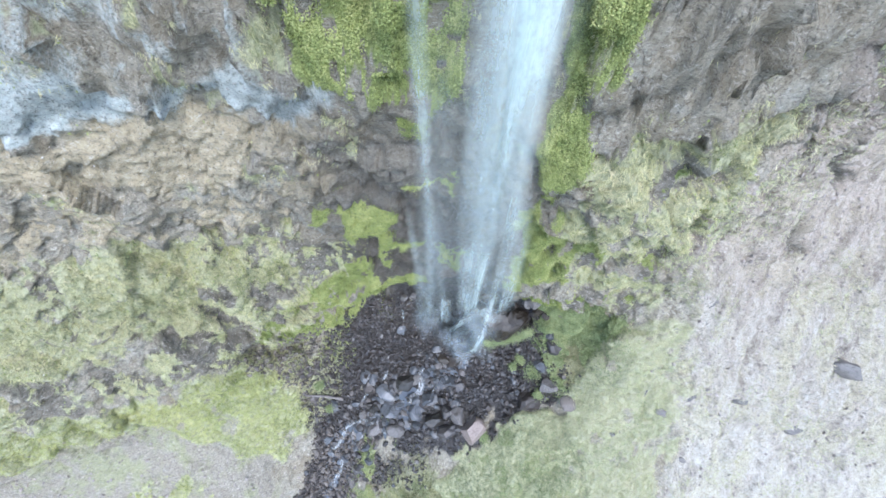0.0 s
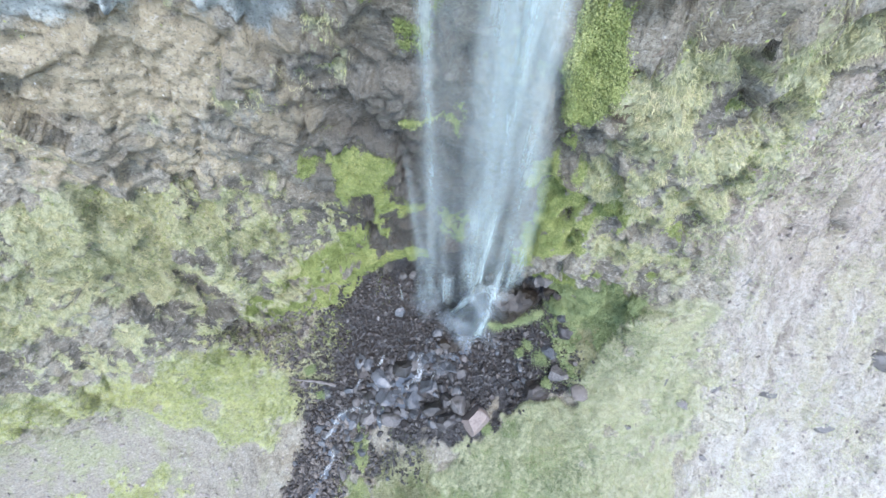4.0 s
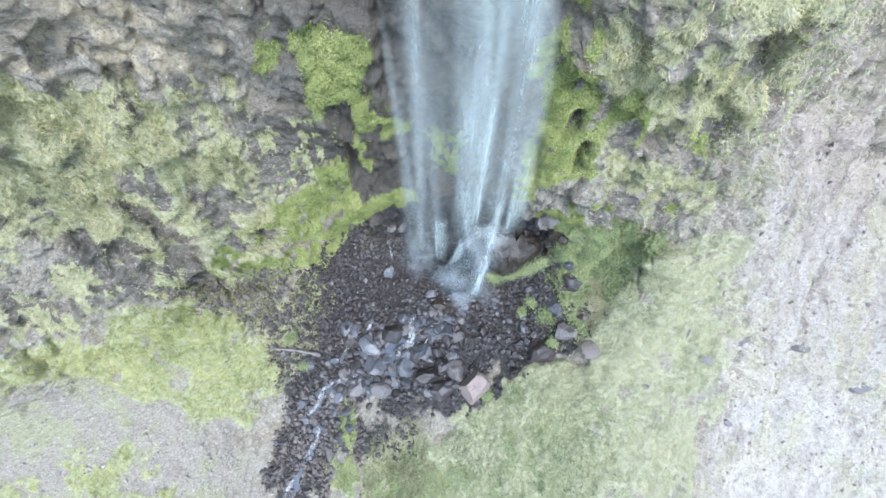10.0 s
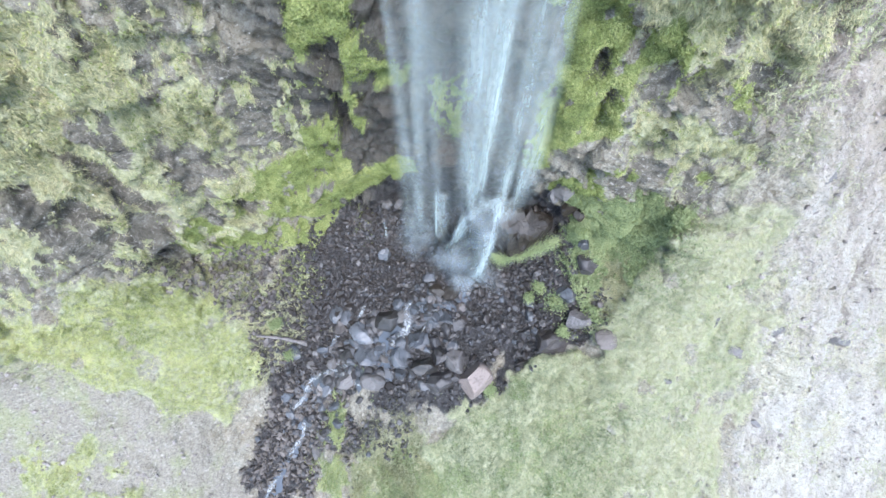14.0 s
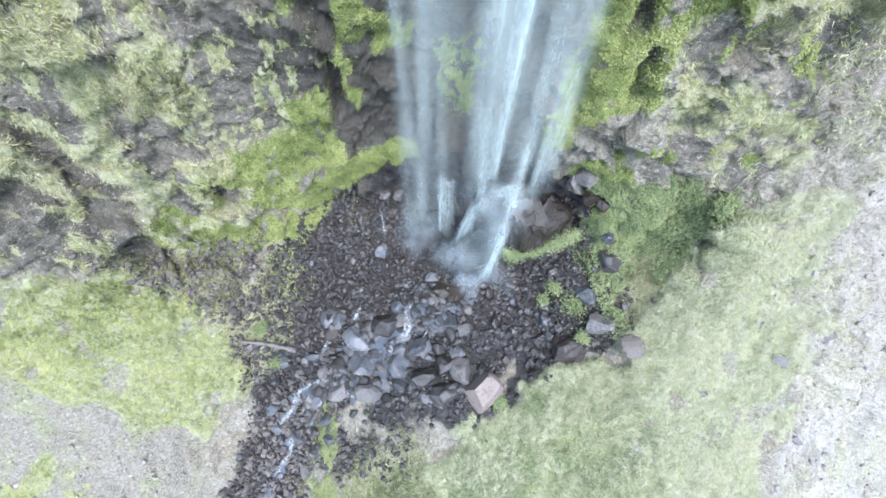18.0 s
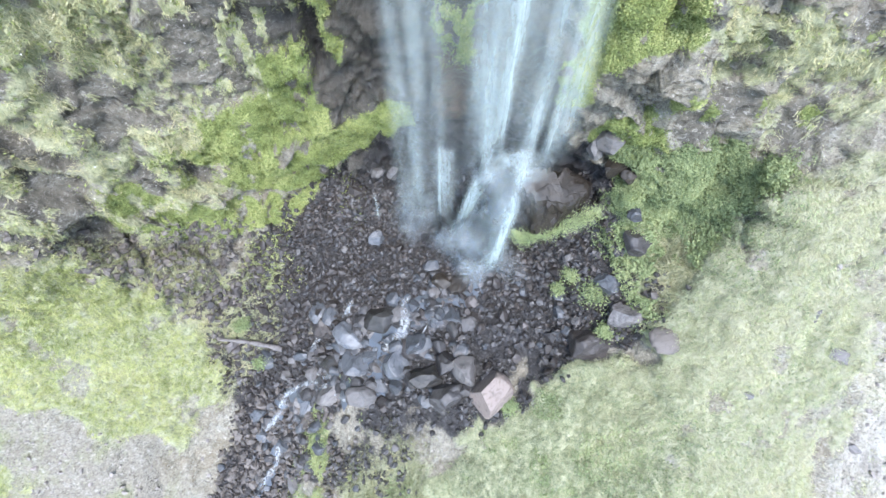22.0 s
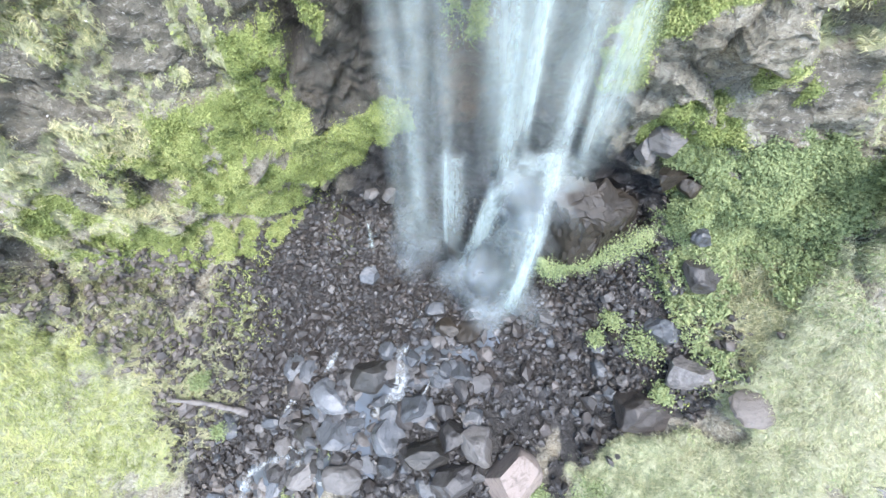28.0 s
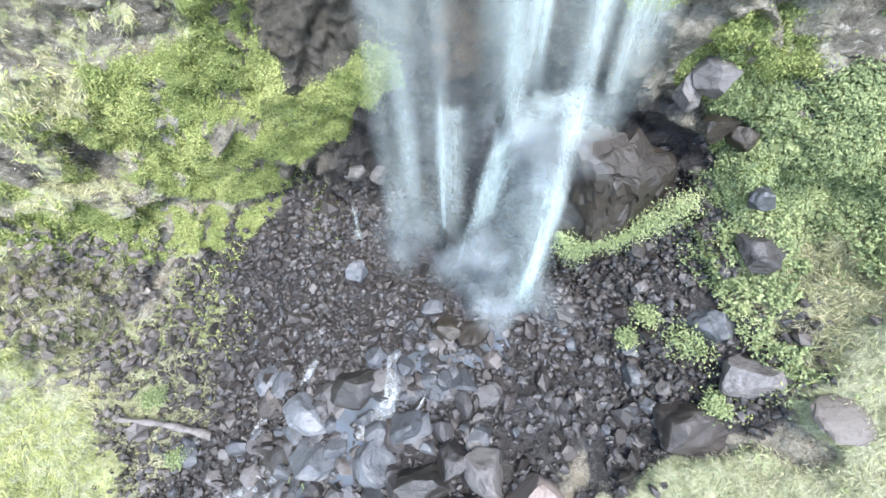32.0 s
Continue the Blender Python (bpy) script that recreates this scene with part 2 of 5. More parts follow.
VINE = [[(-4.9, 5.23), (-3.6, 5.09), (-4.6, 5.08), (-4.7, 4.83), (-5.3, 4.82), (-5.3, 4.96), (-5.3, 5.12)], [(-5.6, 4.54), (-2.9, 4.54), (-1.4, 4.48), (-1.5, 4.4), (-3.6, 4.38), (-4.8, 4.27), (-6.6, 4.18), (-7.6, 4.22), (-6.7, 4.35)]]
FRINGE = [[(-17.4, 4.1), (-16.4, 4.23), (-15.4, 4.06), (-14.1, 4.0), (-10.5, 3.75), (-8.7, 3.74), (-10.2, 3.4), (-11.6, 3.42), (-13.1, 3.47), (-15.2, 3.6), (-16.1, 3.76), (-17.5, 3.84)],
          [(-15.2, 4.42), (-13.8, 4.46), (-13.4, 4.15), (-14.9, 4.1), (-15.4, 4.23)], [(-0.8, 4.78), (1.6, 4.86), (2.1, 4.66), (0.9, 4.58), (-0.2, 4.62)], [(-2.4, 5.72), (-0.4, 5.6), (0.8, 5.66), (0.6, 5.55), (-1.8, 5.6)]]
HOLE = [[(-2.9, 6.12), (-2.0, 6.14), (-1.8, 6.09), (-2.8, 6.07)], [(-0.5, 5.99), (0.3, 5.98), (0.9, 5.96), (0.6, 5.92), (-0.2, 5.91)]]
RUST = [[(6.1, 5.93), (7.0, 6.0), (7.6, 6.04), (7.8, 5.97), (7.9, 5.85), (7.1, 5.83)], [(0.3, 4.5), (1.1, 4.52), (1.0, 4.44), (0.4, 4.43)]]
GRASS = [
    [(9.8, 4.86), (12.2, 4.75), (14.4, 4.74), (15.6, 4.56), (17.0, 4.41), (18.2, 3.87), (16.9, 3.8), (14.6, 4.0), (13.4, 4.34), (11.6, 4.4), (10.4, 4.57)],
    [(9.8, 5.21), (11.1, 5.24), (10.7, 5.5), (17.5, 5.5), (18.2, 5.17), (17.3, 5.16), (18.5, 4.66), (17.2, 4.94), (15.3, 5.09), (13.2, 5.1), (11.5, 5.09)],
    [(7.2, 6.0), (7.6, 6.07), (8.7, 6.14), (10.4, 6.14), (13.2, 6.11), (14.0, 6.06), (12.9, 6.06), (11.7, 5.97), (10.9, 5.85), (12.0, 5.76), (14.0, 5.75), (15.9, 5.7), (17.3, 5.21), (17.0, 4.93), (13.2, 4.88), (9.7, 4.93), (7.5, 5.46), (8.2, 5.8)],
    [(-60, 5.1), (-20.2, 5.05), (-14.8, 5.38), (-11.1, 5.34), (-10.0, 5.01), (-7.5, 4.81), (-11.0, 4.22), (-15.6, 3.9), (-16.4, 4.15), (-17.8, 4.4), (-20.5, 4.26), (-24.6, 4.4), (-60, 4.3)],
]
LAWN = [[(-60, 2.4), (-30, 2.3), (-24, 1.9), (-19, 1.5), (-60, 1.3)], [(-8.5, 1.9), (-5.2, 1.92), (-5.7, 1.78), (-2.1, 1.72), (0.6, 1.79), (4.2, 1.95), (3.0, 1.4), (-11, 1.4), (-10.2, 1.67)]]
BANK = [[(12.1, 2.63), (12.9, 2.8), (13.3, 2.96), (13.9, 3.22), (15.0, 3.43), (15.7, 3.52), (17.5, 3.75), (20.4, 3.35), (21.9, 2.78), (21.6, 1.95), (18.5, 1.45), (-1, 1.45), (0.8, 1.62), (-0.6, 1.75), (1.2, 1.87), (5.2, 1.98), (7.2, 2.06), (9.4, 2.26), (10.7, 2.32), (11.7, 2.29), (12.3, 2.33), (11.9, 2.47)]]
MOUND = [[(-60, 3.85), (-28.1, 3.87), (-24.6, 3.65), (-20.9, 3.73), (-18.4, 3.68), (-17.3, 3.52), (-16.7, 3.15), (-16.2, 2.85), (-15.6, 2.62), (-15.2, 2.3), (-16.1, 2.12), (-17.2, 2.02), (-17.9, 1.85), (-20.7, 2.24), (-25.4, 2.66), (-27.2, 3.2), (-30, 3.53), (-60, 3.5)]]
SLAB = [
    [(10.6, 4.3), (11.5, 4.37), (13.2, 4.4), (14.2, 4.31), (14.0, 4.23), (13.1, 4.18), (11.6, 4.11), (11.0, 4.16)],
    [(10.0, 4.92), (10.4, 4.99), (11.8, 5.05), (12.8, 5.07), (13.2, 4.96), (12.0, 4.9), (11.1, 4.8)],
    [(14.1, 4.85), (14.4, 5.09), (16.8, 4.94), (17.7, 4.78), (16.9, 4.75), (17.0, 4.41), (15.8, 4.57)],
    [(15.3, 4.22), (16.4, 4.17), (17.4, 3.82), (16.3, 3.77), (15.8, 3.87)],
    [(10.9, 5.85), (11.2, 5.96), (12.3, 6.01), (14.6, 5.84), (14.6, 5.77), (11.9, 5.86)],
]
FACE = [
    [(-13.0, 5.44), (-12.0, 5.46), (-12.0, 5.38), (-13.7, 5.33), (-15.1, 5.25), (-15.1, 5.33)], [(-16.4, 5.19), (-15.3, 5.25), (-15.8, 5.13), (-16.3, 5.08), (-16.5, 5.14)],
    [(-14.3, 5.26), (-13.4, 5.28), (-13.6, 5.18), (-14.3, 5.08), (-15.5, 4.97), (-15.1, 5.09)], [(-12.3, 5.32), (-11.1, 5.29), (-11.1, 5.2), (-12.4, 5.12), (-12.2, 5.25)],
    [(-18.4, 4.76), (-16.9, 4.88), (-16.8, 4.77), (-16.7, 4.67), (-17.4, 4.6), (-18.1, 4.66)], [(-15.3, 4.45), (-14.8, 4.27), (-15.6, 4.06), (-16.0, 4.21)],
    [(-16.2, 4.72), (-15.0, 4.86), (-15.3, 4.75), (-13.4, 4.82), (-13.8, 4.6), (-15.2, 4.54), (-15.9, 4.33), (-16.3, 4.36), (-16.4, 4.52)],
]
FACE_WIDE = [
    [(-10.5, 5.28), (-7.8, 5.25), (-5.6, 5.14), (-6.3, 4.94), (-8.9, 4.88), (-9.1, 4.75), (-10.7, 4.72), (-13.3, 4.72), (-12.4, 5.02), (-11.6, 5.19)],
    [(-22.7, 4.18), (-21.0, 4.25), (-19.8, 4.28), (-19.1, 4.17), (-17.3, 4.19), (-17.4, 4.01), (-17.3, 3.7), (-17.5, 3.6), (-18.4, 3.73), (-19.7, 3.76), (-22.0, 3.75), (-23.7, 4.0)],
    [(-26.3, 4.09), (-25.0, 3.95), (-23.6, 3.83), (-24.8, 3.79), (-28.2, 3.89)], [(-27.0, 4.45), (-26.2, 4.32), (-23.4, 4.01), (-24.3, 3.88), (-26.9, 3.9), (-29.1, 4.11), (-28.4, 4.32)],
    [(-31.4, 4.42), (-29.4, 4.35), (-30.3, 4.03), (-29.0, 3.9), (-33.1, 3.9), (-35.3, 3.96)], [(-24.3, 5.09), (-23.4, 5.01), (-24.0, 4.88), (-25.4, 4.88), (-25.1, 5.0)],
]
SLIT = [[(-19.6, 4.54), (-18.1, 4.59), (-18.0, 4.47), (-17.8, 4.38), (-16.9, 4.34), (-17.2, 4.21), (-18.1, 4.2), (-18.6, 4.32), (-18.9, 4.46)], [(-21.3, 4.28), (-20.2, 4.26), (-20.9, 4.18)], [(-19.6, 4.32), (-18.9, 4.16), (-20.6, 4.06)],
        [(-18.4, 4.21), (-17.1, 4.22), (-17.4, 4.04), (-18.8, 4.05)], [(-17.7, 4.0), (-17.3, 3.88), (-17.0, 3.68), (-18.0, 3.68), (-18.9, 3.79)], [(-5.8, 5.1), (-5.1, 5.0), (-5.1, 4.83), (-6.3, 4.77), (-6.2, 4.95)],
        [(-14.3, 4.3), (-13.7, 4.24), (-14.1, 4.1), (-14.6, 4.2)], [(8.2, 4.78), (8.8, 4.88), (9.3, 4.82), (8.7, 4.68)], [(7.3, 5.0), (8.0, 5.05), (8.3, 4.95), (7.5, 4.9)],
        [(27, 4.98), (29.3, 4.9), (32, 4.5), (30.6, 4.53)], [(25, 5.55), (24, 5.75), (26.5, 5.66), (35, 4.9), (33, 4.9)]]
BARE = [[(6.1, 6.15), (6.7, 6.2), (7.6, 6.4), (11.9, 6.35), (14.0, 6.13), (11.0, 6.14), (9.1, 6.15), (7.1, 6.1)]]
SCREE = [[(130, 6.4), (17.5, 6.4), (16.9, 6.1), (17.2, 5.92), (16.5, 5.74), (16.8, 5.52), (17.8, 4.88), (18.7, 4.07), (20.4, 3.35), (21.4, 2.78), (21.3, 2.29), (23.1, 1.9), (22, 1.2), (130, 1.0)]]
GRAVEL = [[(-60, 3.5), (-30.3, 3.45), (-27.9, 3.24), (-25.4, 2.66), (-21.7, 2.32), (-18.6, 1.87), (-16.7, 1.55), (-20, 1.3), (-37.3, 2.2), (-60, 2.5)]]
LEAF = [[(8.5, 4.1), (8.6, 4.23), (9.7, 4.04), (11.1, 4.09), (12.2, 4.13), (13.9, 4.0), (14.8, 3.9), (16.0, 3.75), (15.6, 3.58), (14.5, 3.48), (13.7, 3.41), (12.0, 3.45), (11.1, 3.55), (9.9, 3.67), (9.4, 3.79), (10.1, 3.88)]]
DRY = [[(-19, 3.72), (-16.2, 3.92), (-14.3, 3.62), (-14.4, 3.2), (-16.6, 3.25), (-17.6, 3.5)], [(-16.8, 3.0), (-13, 3.4), (-10.5, 2.95), (-12.2, 2.3), (-15.8, 2.0)], [(10.1, 3.49), (11.7, 3.55), (13.6, 3.52), (16.6, 3.66), (16.0, 3.4), (14.6, 3.15), (12.6, 2.82), (11.9, 2.75), (11.4, 3.0), (10.4, 3.33)], [(-17.5, 3.2), (-15.5, 3.5), (-13.2, 3.2), (-14.8, 2.8), (-16.2, 2.4)], [(-2.5, 1.9), (0.4, 1.9), (1.0, 1.5), (-7, 1.4), (-8.0, 1.75)]]
STONES = [
    [(-5.4, 4.45), (-1.6, 4.42), (5.2, 4.38), (8.8, 3.97), (10.0, 3.43), (10.9, 3.08), (12.2, 2.7), (11.2, 2.42), (8.6, 2.12), (5.1, 2.0), (-13.1, 2.1), (-15.4, 2.75), (-14.8, 3.18), (-12.8, 3.46), (-9.5, 3.73)],
    [(-9.8, 1.85), (-2, 1.92), (1.2, 1.82), (-0.5, 1.66), (-4, 1.62), (-7, 1.5)],
    [(-12.9, 2.59), (-5.4, 2.4), (5.0, 2.26), (8.5, 2.25), (4.9, 2.02), (0.7, 1.87), (-2.7, 1.8), (-8.9, 1.77), (-10.7, 1.5), (-15.8, 1.4), (-14.4, 1.93), (-15.8, 2.47)],
    [(4.5, 2.3), (8, 2.45), (10.8, 2.75), (12.1, 2.7), (11.6, 2.4), (9.4, 2.1), (7.2, 1.92), (4.5, 1.88)],
    [(-9, 2.1), (5, 2.1), (5, 1.85), (1, 1.76), (-9, 1.8)],
]


def zone(x, v, outlines, warp, soft=0.8):
    """How far each place lies inside the outlines, 0 to 1, with a ragged border."""
    best = np.full(len(x), -99.0)
    whole = np.stack([x, v * 7.0], 1)
    for line in outlines:
        pts = np.array(line, float) * (1, 7.0)
        low, top = pts.min(axis=0) - 7, pts.max(axis=0) + 7
        near = np.where((whole[:, 0] > low[0]) & (whole[:, 0] < top[0]) & (whole[:, 1] > low[1]) & (whole[:, 1] < top[1]))[0]
        qx, qy = whole[near].T
        inside, dist = np.zeros(len(near), bool), np.full(len(near), 1e9)
        for a, b in zip(pts, np.roll(pts, -1, axis=0)):
            d = b - a
            t = np.clip(((qx - a[0]) * d[0] + (qy - a[1]) * d[1]) / (d @ d), 0, 1)
            dist = np.minimum(dist, (qx - a[0] - t * d[0]) ** 2 + (qy - a[1] - t * d[1]) ** 2)
            if abs(d[1]) > 1e-9:
                inside ^= ((a[1] > qy) != (b[1] > qy)) & (qx < a[0] + (qy - a[1]) / d[1] * d[0])
        dist = np.sqrt(dist)
        best[near] = np.maximum(best[near], np.where(inside, dist, -dist))
    return step(-soft, soft, best + warp)


rough = relief(base.reshape(-1, 3), VV.ravel()).reshape(nv, nx)
LX, LV = XX.ravel(), VV.ravel()
nibble = 0.45 * fbm(base.reshape(-1, 3), 1.2, 4, 33)
# bare faces are smoother than the rest, slits are cut deep into the wall, turf banks end in a lip
face = np.maximum(zone(LX, LV, FACE + FACE_WIDE + SLAB, nibble, 0.3), zone(LX, LV, SLIT, nibble, 0.3))
slit = zone(LX, LV, SLIT, 0.6 * nibble, 0.25)
sway = nibble + 0.9 * fbm(base.reshape(-1, 3), 2.6, 3, 39) + 4.5 * step(14, 19, LX) * fbm(base.reshape(-1, 3), 4.0, 5, 38)
turf_lip = np.maximum(zone(LX, LV, BANK, sway, 0.35 + 2.2 * step(14, 19, LX)), zone(LX, LV, MOUND, sway, 0.5))
rough = rough * (1 - 0.4 * np.maximum(face, zone(LX, LV, CHALK + TAN + TAN_LOW, nibble, 1.0)).reshape(nv, nx)) - 1.3 * slit.reshape(nv, nx) + 0.35 * turf_lip.reshape(nv, nx)
LAND = base + norm0 * rough[..., None]
LNORM = normals_of(LAND)

LP = LAND.reshape(-1, 3)
warp = 1.6 * fbm(LP, 3.0, 4, 31)
patch = fbm(LP * np.array([1, 1, 0.55]), 2.2, 4, 41)
fine = fbm(LP, 0.9, 3, 51)
wide = fbm(LP, 9.0, 3, 61)
block = fbm(LP * np.array([1, 1, 1.4]), 1.5, 3, 71)
broad = 4.5 * fbm(LP, 6.0, 5, 37)
comb = fbm(LP * np.array([1.5, 1.5, 0.6]), 0.85, 4, 45)
M = {}
for name, outline, ragged, soft in (("chalk", CHALK, 1.2 * nibble, 0.5), ("tan", TAN, 1.2 * nibble, 0.5), ("moss", MOSS_TOP + MOSS_LEFT + MOSS_RIGHT, 1.3 * nibble, 0.3), ("vine", VINE, nibble, 0.25), ("fringe", FRINGE, nibble, 0.3),
                                    ("hole", HOLE, nibble, 0.3), ("rust", RUST, warp, 0.9), ("grass", GRASS, 2.0 * nibble, 0.6), ("lawn", LAWN, warp, 0.9), ("bare", BARE, nibble, 0.5), ("scree", SCREE, broad, 2.2),
                                    ("gravel", GRAVEL, broad, 2.2), ("leaf", LEAF, 1.3 * nibble, 0.4), ("dry", DRY, warp, 0.9), ("stones", STONES, 1.7 * warp, 0.9)):
    M[name] = zone(LX, LV, outline, ragged, soft)
M["face"] = face
M["chalk"] = np.maximum(M["chalk"], 0.52 * zone(LX, LV, CHALK_PATCHY, 2 * nibble, 0.6) * step(-0.1, 0.1, 0.5 * wide + 0.8 * fine))
M["tan"] = np.maximum(M["tan"], 0.7 * zone(LX, LV, TAN_LOW, 2 * nibble, 0.8) * step(-0.15, 0.08, 0.6 * patch + comb))
# the scree turns paler low down, from x 20 to 27
M["low_pale"] = step(20, 27, LX) * step(3.0, 2.0, LV)
M["umber"] = step(3.6, 4.7, LV)
M["straw"] = step(9, 18, LX) * step(4.0, 3.4, LV)
slope = LNORM[..., 2].ravel()
high = step(3.4, 3.9, LV)
# rock shows through the grass where the wall is steepest or a block stands out
slant = fbm(LP @ np.array([[0.5, 0, 0.5], [0, 1, 0], [0.9, 0, -0.9]]) * np.array([1, 0.8, 1]), 1.6, 4, 43)
through_rock = high * step(0.02, 0.1, 0.3 * slant + 0.35 * patch + 0.55 * comb + 0.2 * block - 0.2 * slope)
# turf and moss creep over the bare faces in strands
crept = face * step(0.15, 0.22, comb + 0.45 * patch + 0.2 * fine) * (1 - slit)
bare_face = face * (1 - crept)
worn = (1 - high) * 0.6 * step(0.2, 0.34, 0.55 * patch + 0.5 * fine + 0.3 * wide)
M["grass"] = np.maximum(M["grass"] * (1 - 0.92 * through_rock), M["lawn"] * step(-0.1, 0.1, patch + 0.6 * fine))
strew = high * step(0.1, 0.2, patch * 0.7 + 0.4 * wide + 0.5 * comb) * (1 - M["scree"]) * 0.8 * step(11, 20, np.abs(LX - 0.5) + 14 * step(5.6, 5.9, LV))
M["grass"] = np.maximum(M["grass"], strew * (1 - M["chalk"]) * (1 - M["tan"]) * (1 - M["stones"]))
M["grass"] = np.maximum(M["grass"], turf_lip * (1 - worn))
M["grass"] = np.maximum(M["grass"] * (1 - bare_face), 0.9 * crept * step(-3, -9, LX) * high) * (1 - M["bare"] * 0.85)
crumbs = block * 0.5 + comb * 0.55 + fine * 0.2 + 0.2 * patch
M["moss"] = np.maximum(M["moss"] * (1 - 0.95 * step(0.16, 0.25, crumbs)), M["vine"] * (1 - 0.95 * step(0.3, 0.36, crumbs)))
M["moss"] = np.maximum(M["moss"], M["fringe"] * (1 - step(0.05, 0.11, crumbs))) * (1 - M["rust"] * 0.7) * (1 - M["hole"]) * (1 - 0.97 * bare_face)
M["moss"] = np.maximum(M["moss"], 0.9 * crept * step(-12, -4, LX) * step(0.0, 0.1, wide + fine))
M["leaf"] = M["leaf"] * (1 - 0.8 * step(0.3, 0.42, block))
M["scree"] = M["scree"] * (1 - M["grass"] * 0.6)
M["dry"] = M["dry"] * (1 - M["stones"] * 0.5) * (1 - turf_lip)
M["stones"] = M["stones"] * (1 - M["moss"]) * (1 - 0.9 * M["grass"])
M["wet"] = np.clip(M["stones"] * 0.75 + step(12, 6, np.abs(LX - 0.5) + 3 * step(4, 6, LX)) * step(3.4, 3.9, LV) * step(6.6, 5.2, LV), 0, 1)
M["tuft"] = np.clip(M["grass"] * (1 - M["moss"]) * (1 - M["leaf"]), 0, 1)

# cushions of moss and hummocks of grass swell the ground they cover
c1, cown = cells(LP, 0.75, 33)[0:3:2]
h1 = cells(LP, 1.3, 35)[0]
swell = M["moss"] * 0.12 * (0.75 - c1) * (0.5 + cown) + 0.06 * M["moss"] + M["leaf"] * 0.24 * (0.75 - c1) * (0.5 + cown) + M["tuft"] * (0.14 + 0.24 * turf_lip) * (0.8 - h1)
LAND = LAND + LNORM * (np.clip(swell, -0.1, 0.5) * step(-60, -40, LX) * step(60, 50, LX)).reshape(nv, nx)[..., None]
LNORM = normals_of(LAND)
LP = LAND.reshape(-1, 3)


# ---------------- materials ----------------
def nodes_of(name):
    m = bpy.data.materials.new(name)
    m.use_nodes = True
    return m, m.node_tree, m.node_tree.nodes["Principled BSDF"]


def node(t, kind, **values):
    n = t.nodes.new(kind)
    for key, value in values.items():
        n.inputs[key].default_value = value
    return n


def noise_node(t, vec, scale, detail=5, rough=0.6, dist=0.0):
    n = node(t, "ShaderNodeTexNoise", Scale=scale, Detail=detail, Roughness=rough, Distortion=dist)
    t.links.new(vec, n.inputs["Vector"])
    return n.outputs["Fac"]


def ramp(t, fac, stops):
    r = t.nodes.new("ShaderNodeValToRGB")
    while len(r.color_ramp.elements) < len(stops):
        r.color_ramp.elements.new(0.5)
    for e, (p, c) in zip(r.color_ramp.elements, stops):
        e.position, e.color = p, (*c, 1) if len(c) == 3 else (c[0], c[0], c[0], 1)
    t.links.new(fac, r.inputs[0])
    return r.outputs[0]


def mix(t, fac, a, b):
    n = t.nodes.new("ShaderNodeMix")
    n.data_type = "RGBA"
    for sock, v in ((n.inputs[0], fac), (n.inputs[6], a), (n.inputs[7], b)):
        if isinstance(v, (int, float)):
            sock.default_value = v
        elif isinstance(v, tuple):
            sock.default_value = (*v, 1)
        else:
            t.links.new(v, sock)
    return n.outputs[2]


def maths(t, op, a, b=0.0):
    n = t.nodes.new("ShaderNodeMath")
    n.operation = op
    for sock, v in ((n.inputs[0], a), (n.inputs[1], b)):
        if isinstance(v, (int, float)):
            sock.default_value = v
        else:
            t.links.new(v, sock)
    return n.outputs[0]


def attr(t, name):
    n = t.nodes.new("ShaderNodeAttribute")
    n.attribute_name = name
    return n.outputs["Fac"]


def place(t, scale=(1, 1, 1)):
    c = t.nodes.new("ShaderNodeTexCoord")
    m = node(t, "ShaderNodeMapping", Scale=scale)
    t.links.new(c.outputs["Object"], m.inputs[0])
    return m.outputs[0]


def bump(t, bsdf, height, strength, distance):
    b = node(t, "ShaderNodeBump", Strength=strength, Distance=distance)
    t.links.new(height, b.inputs["Height"])
    t.links.new(b.outputs[0], bsdf.inputs["Normal"])


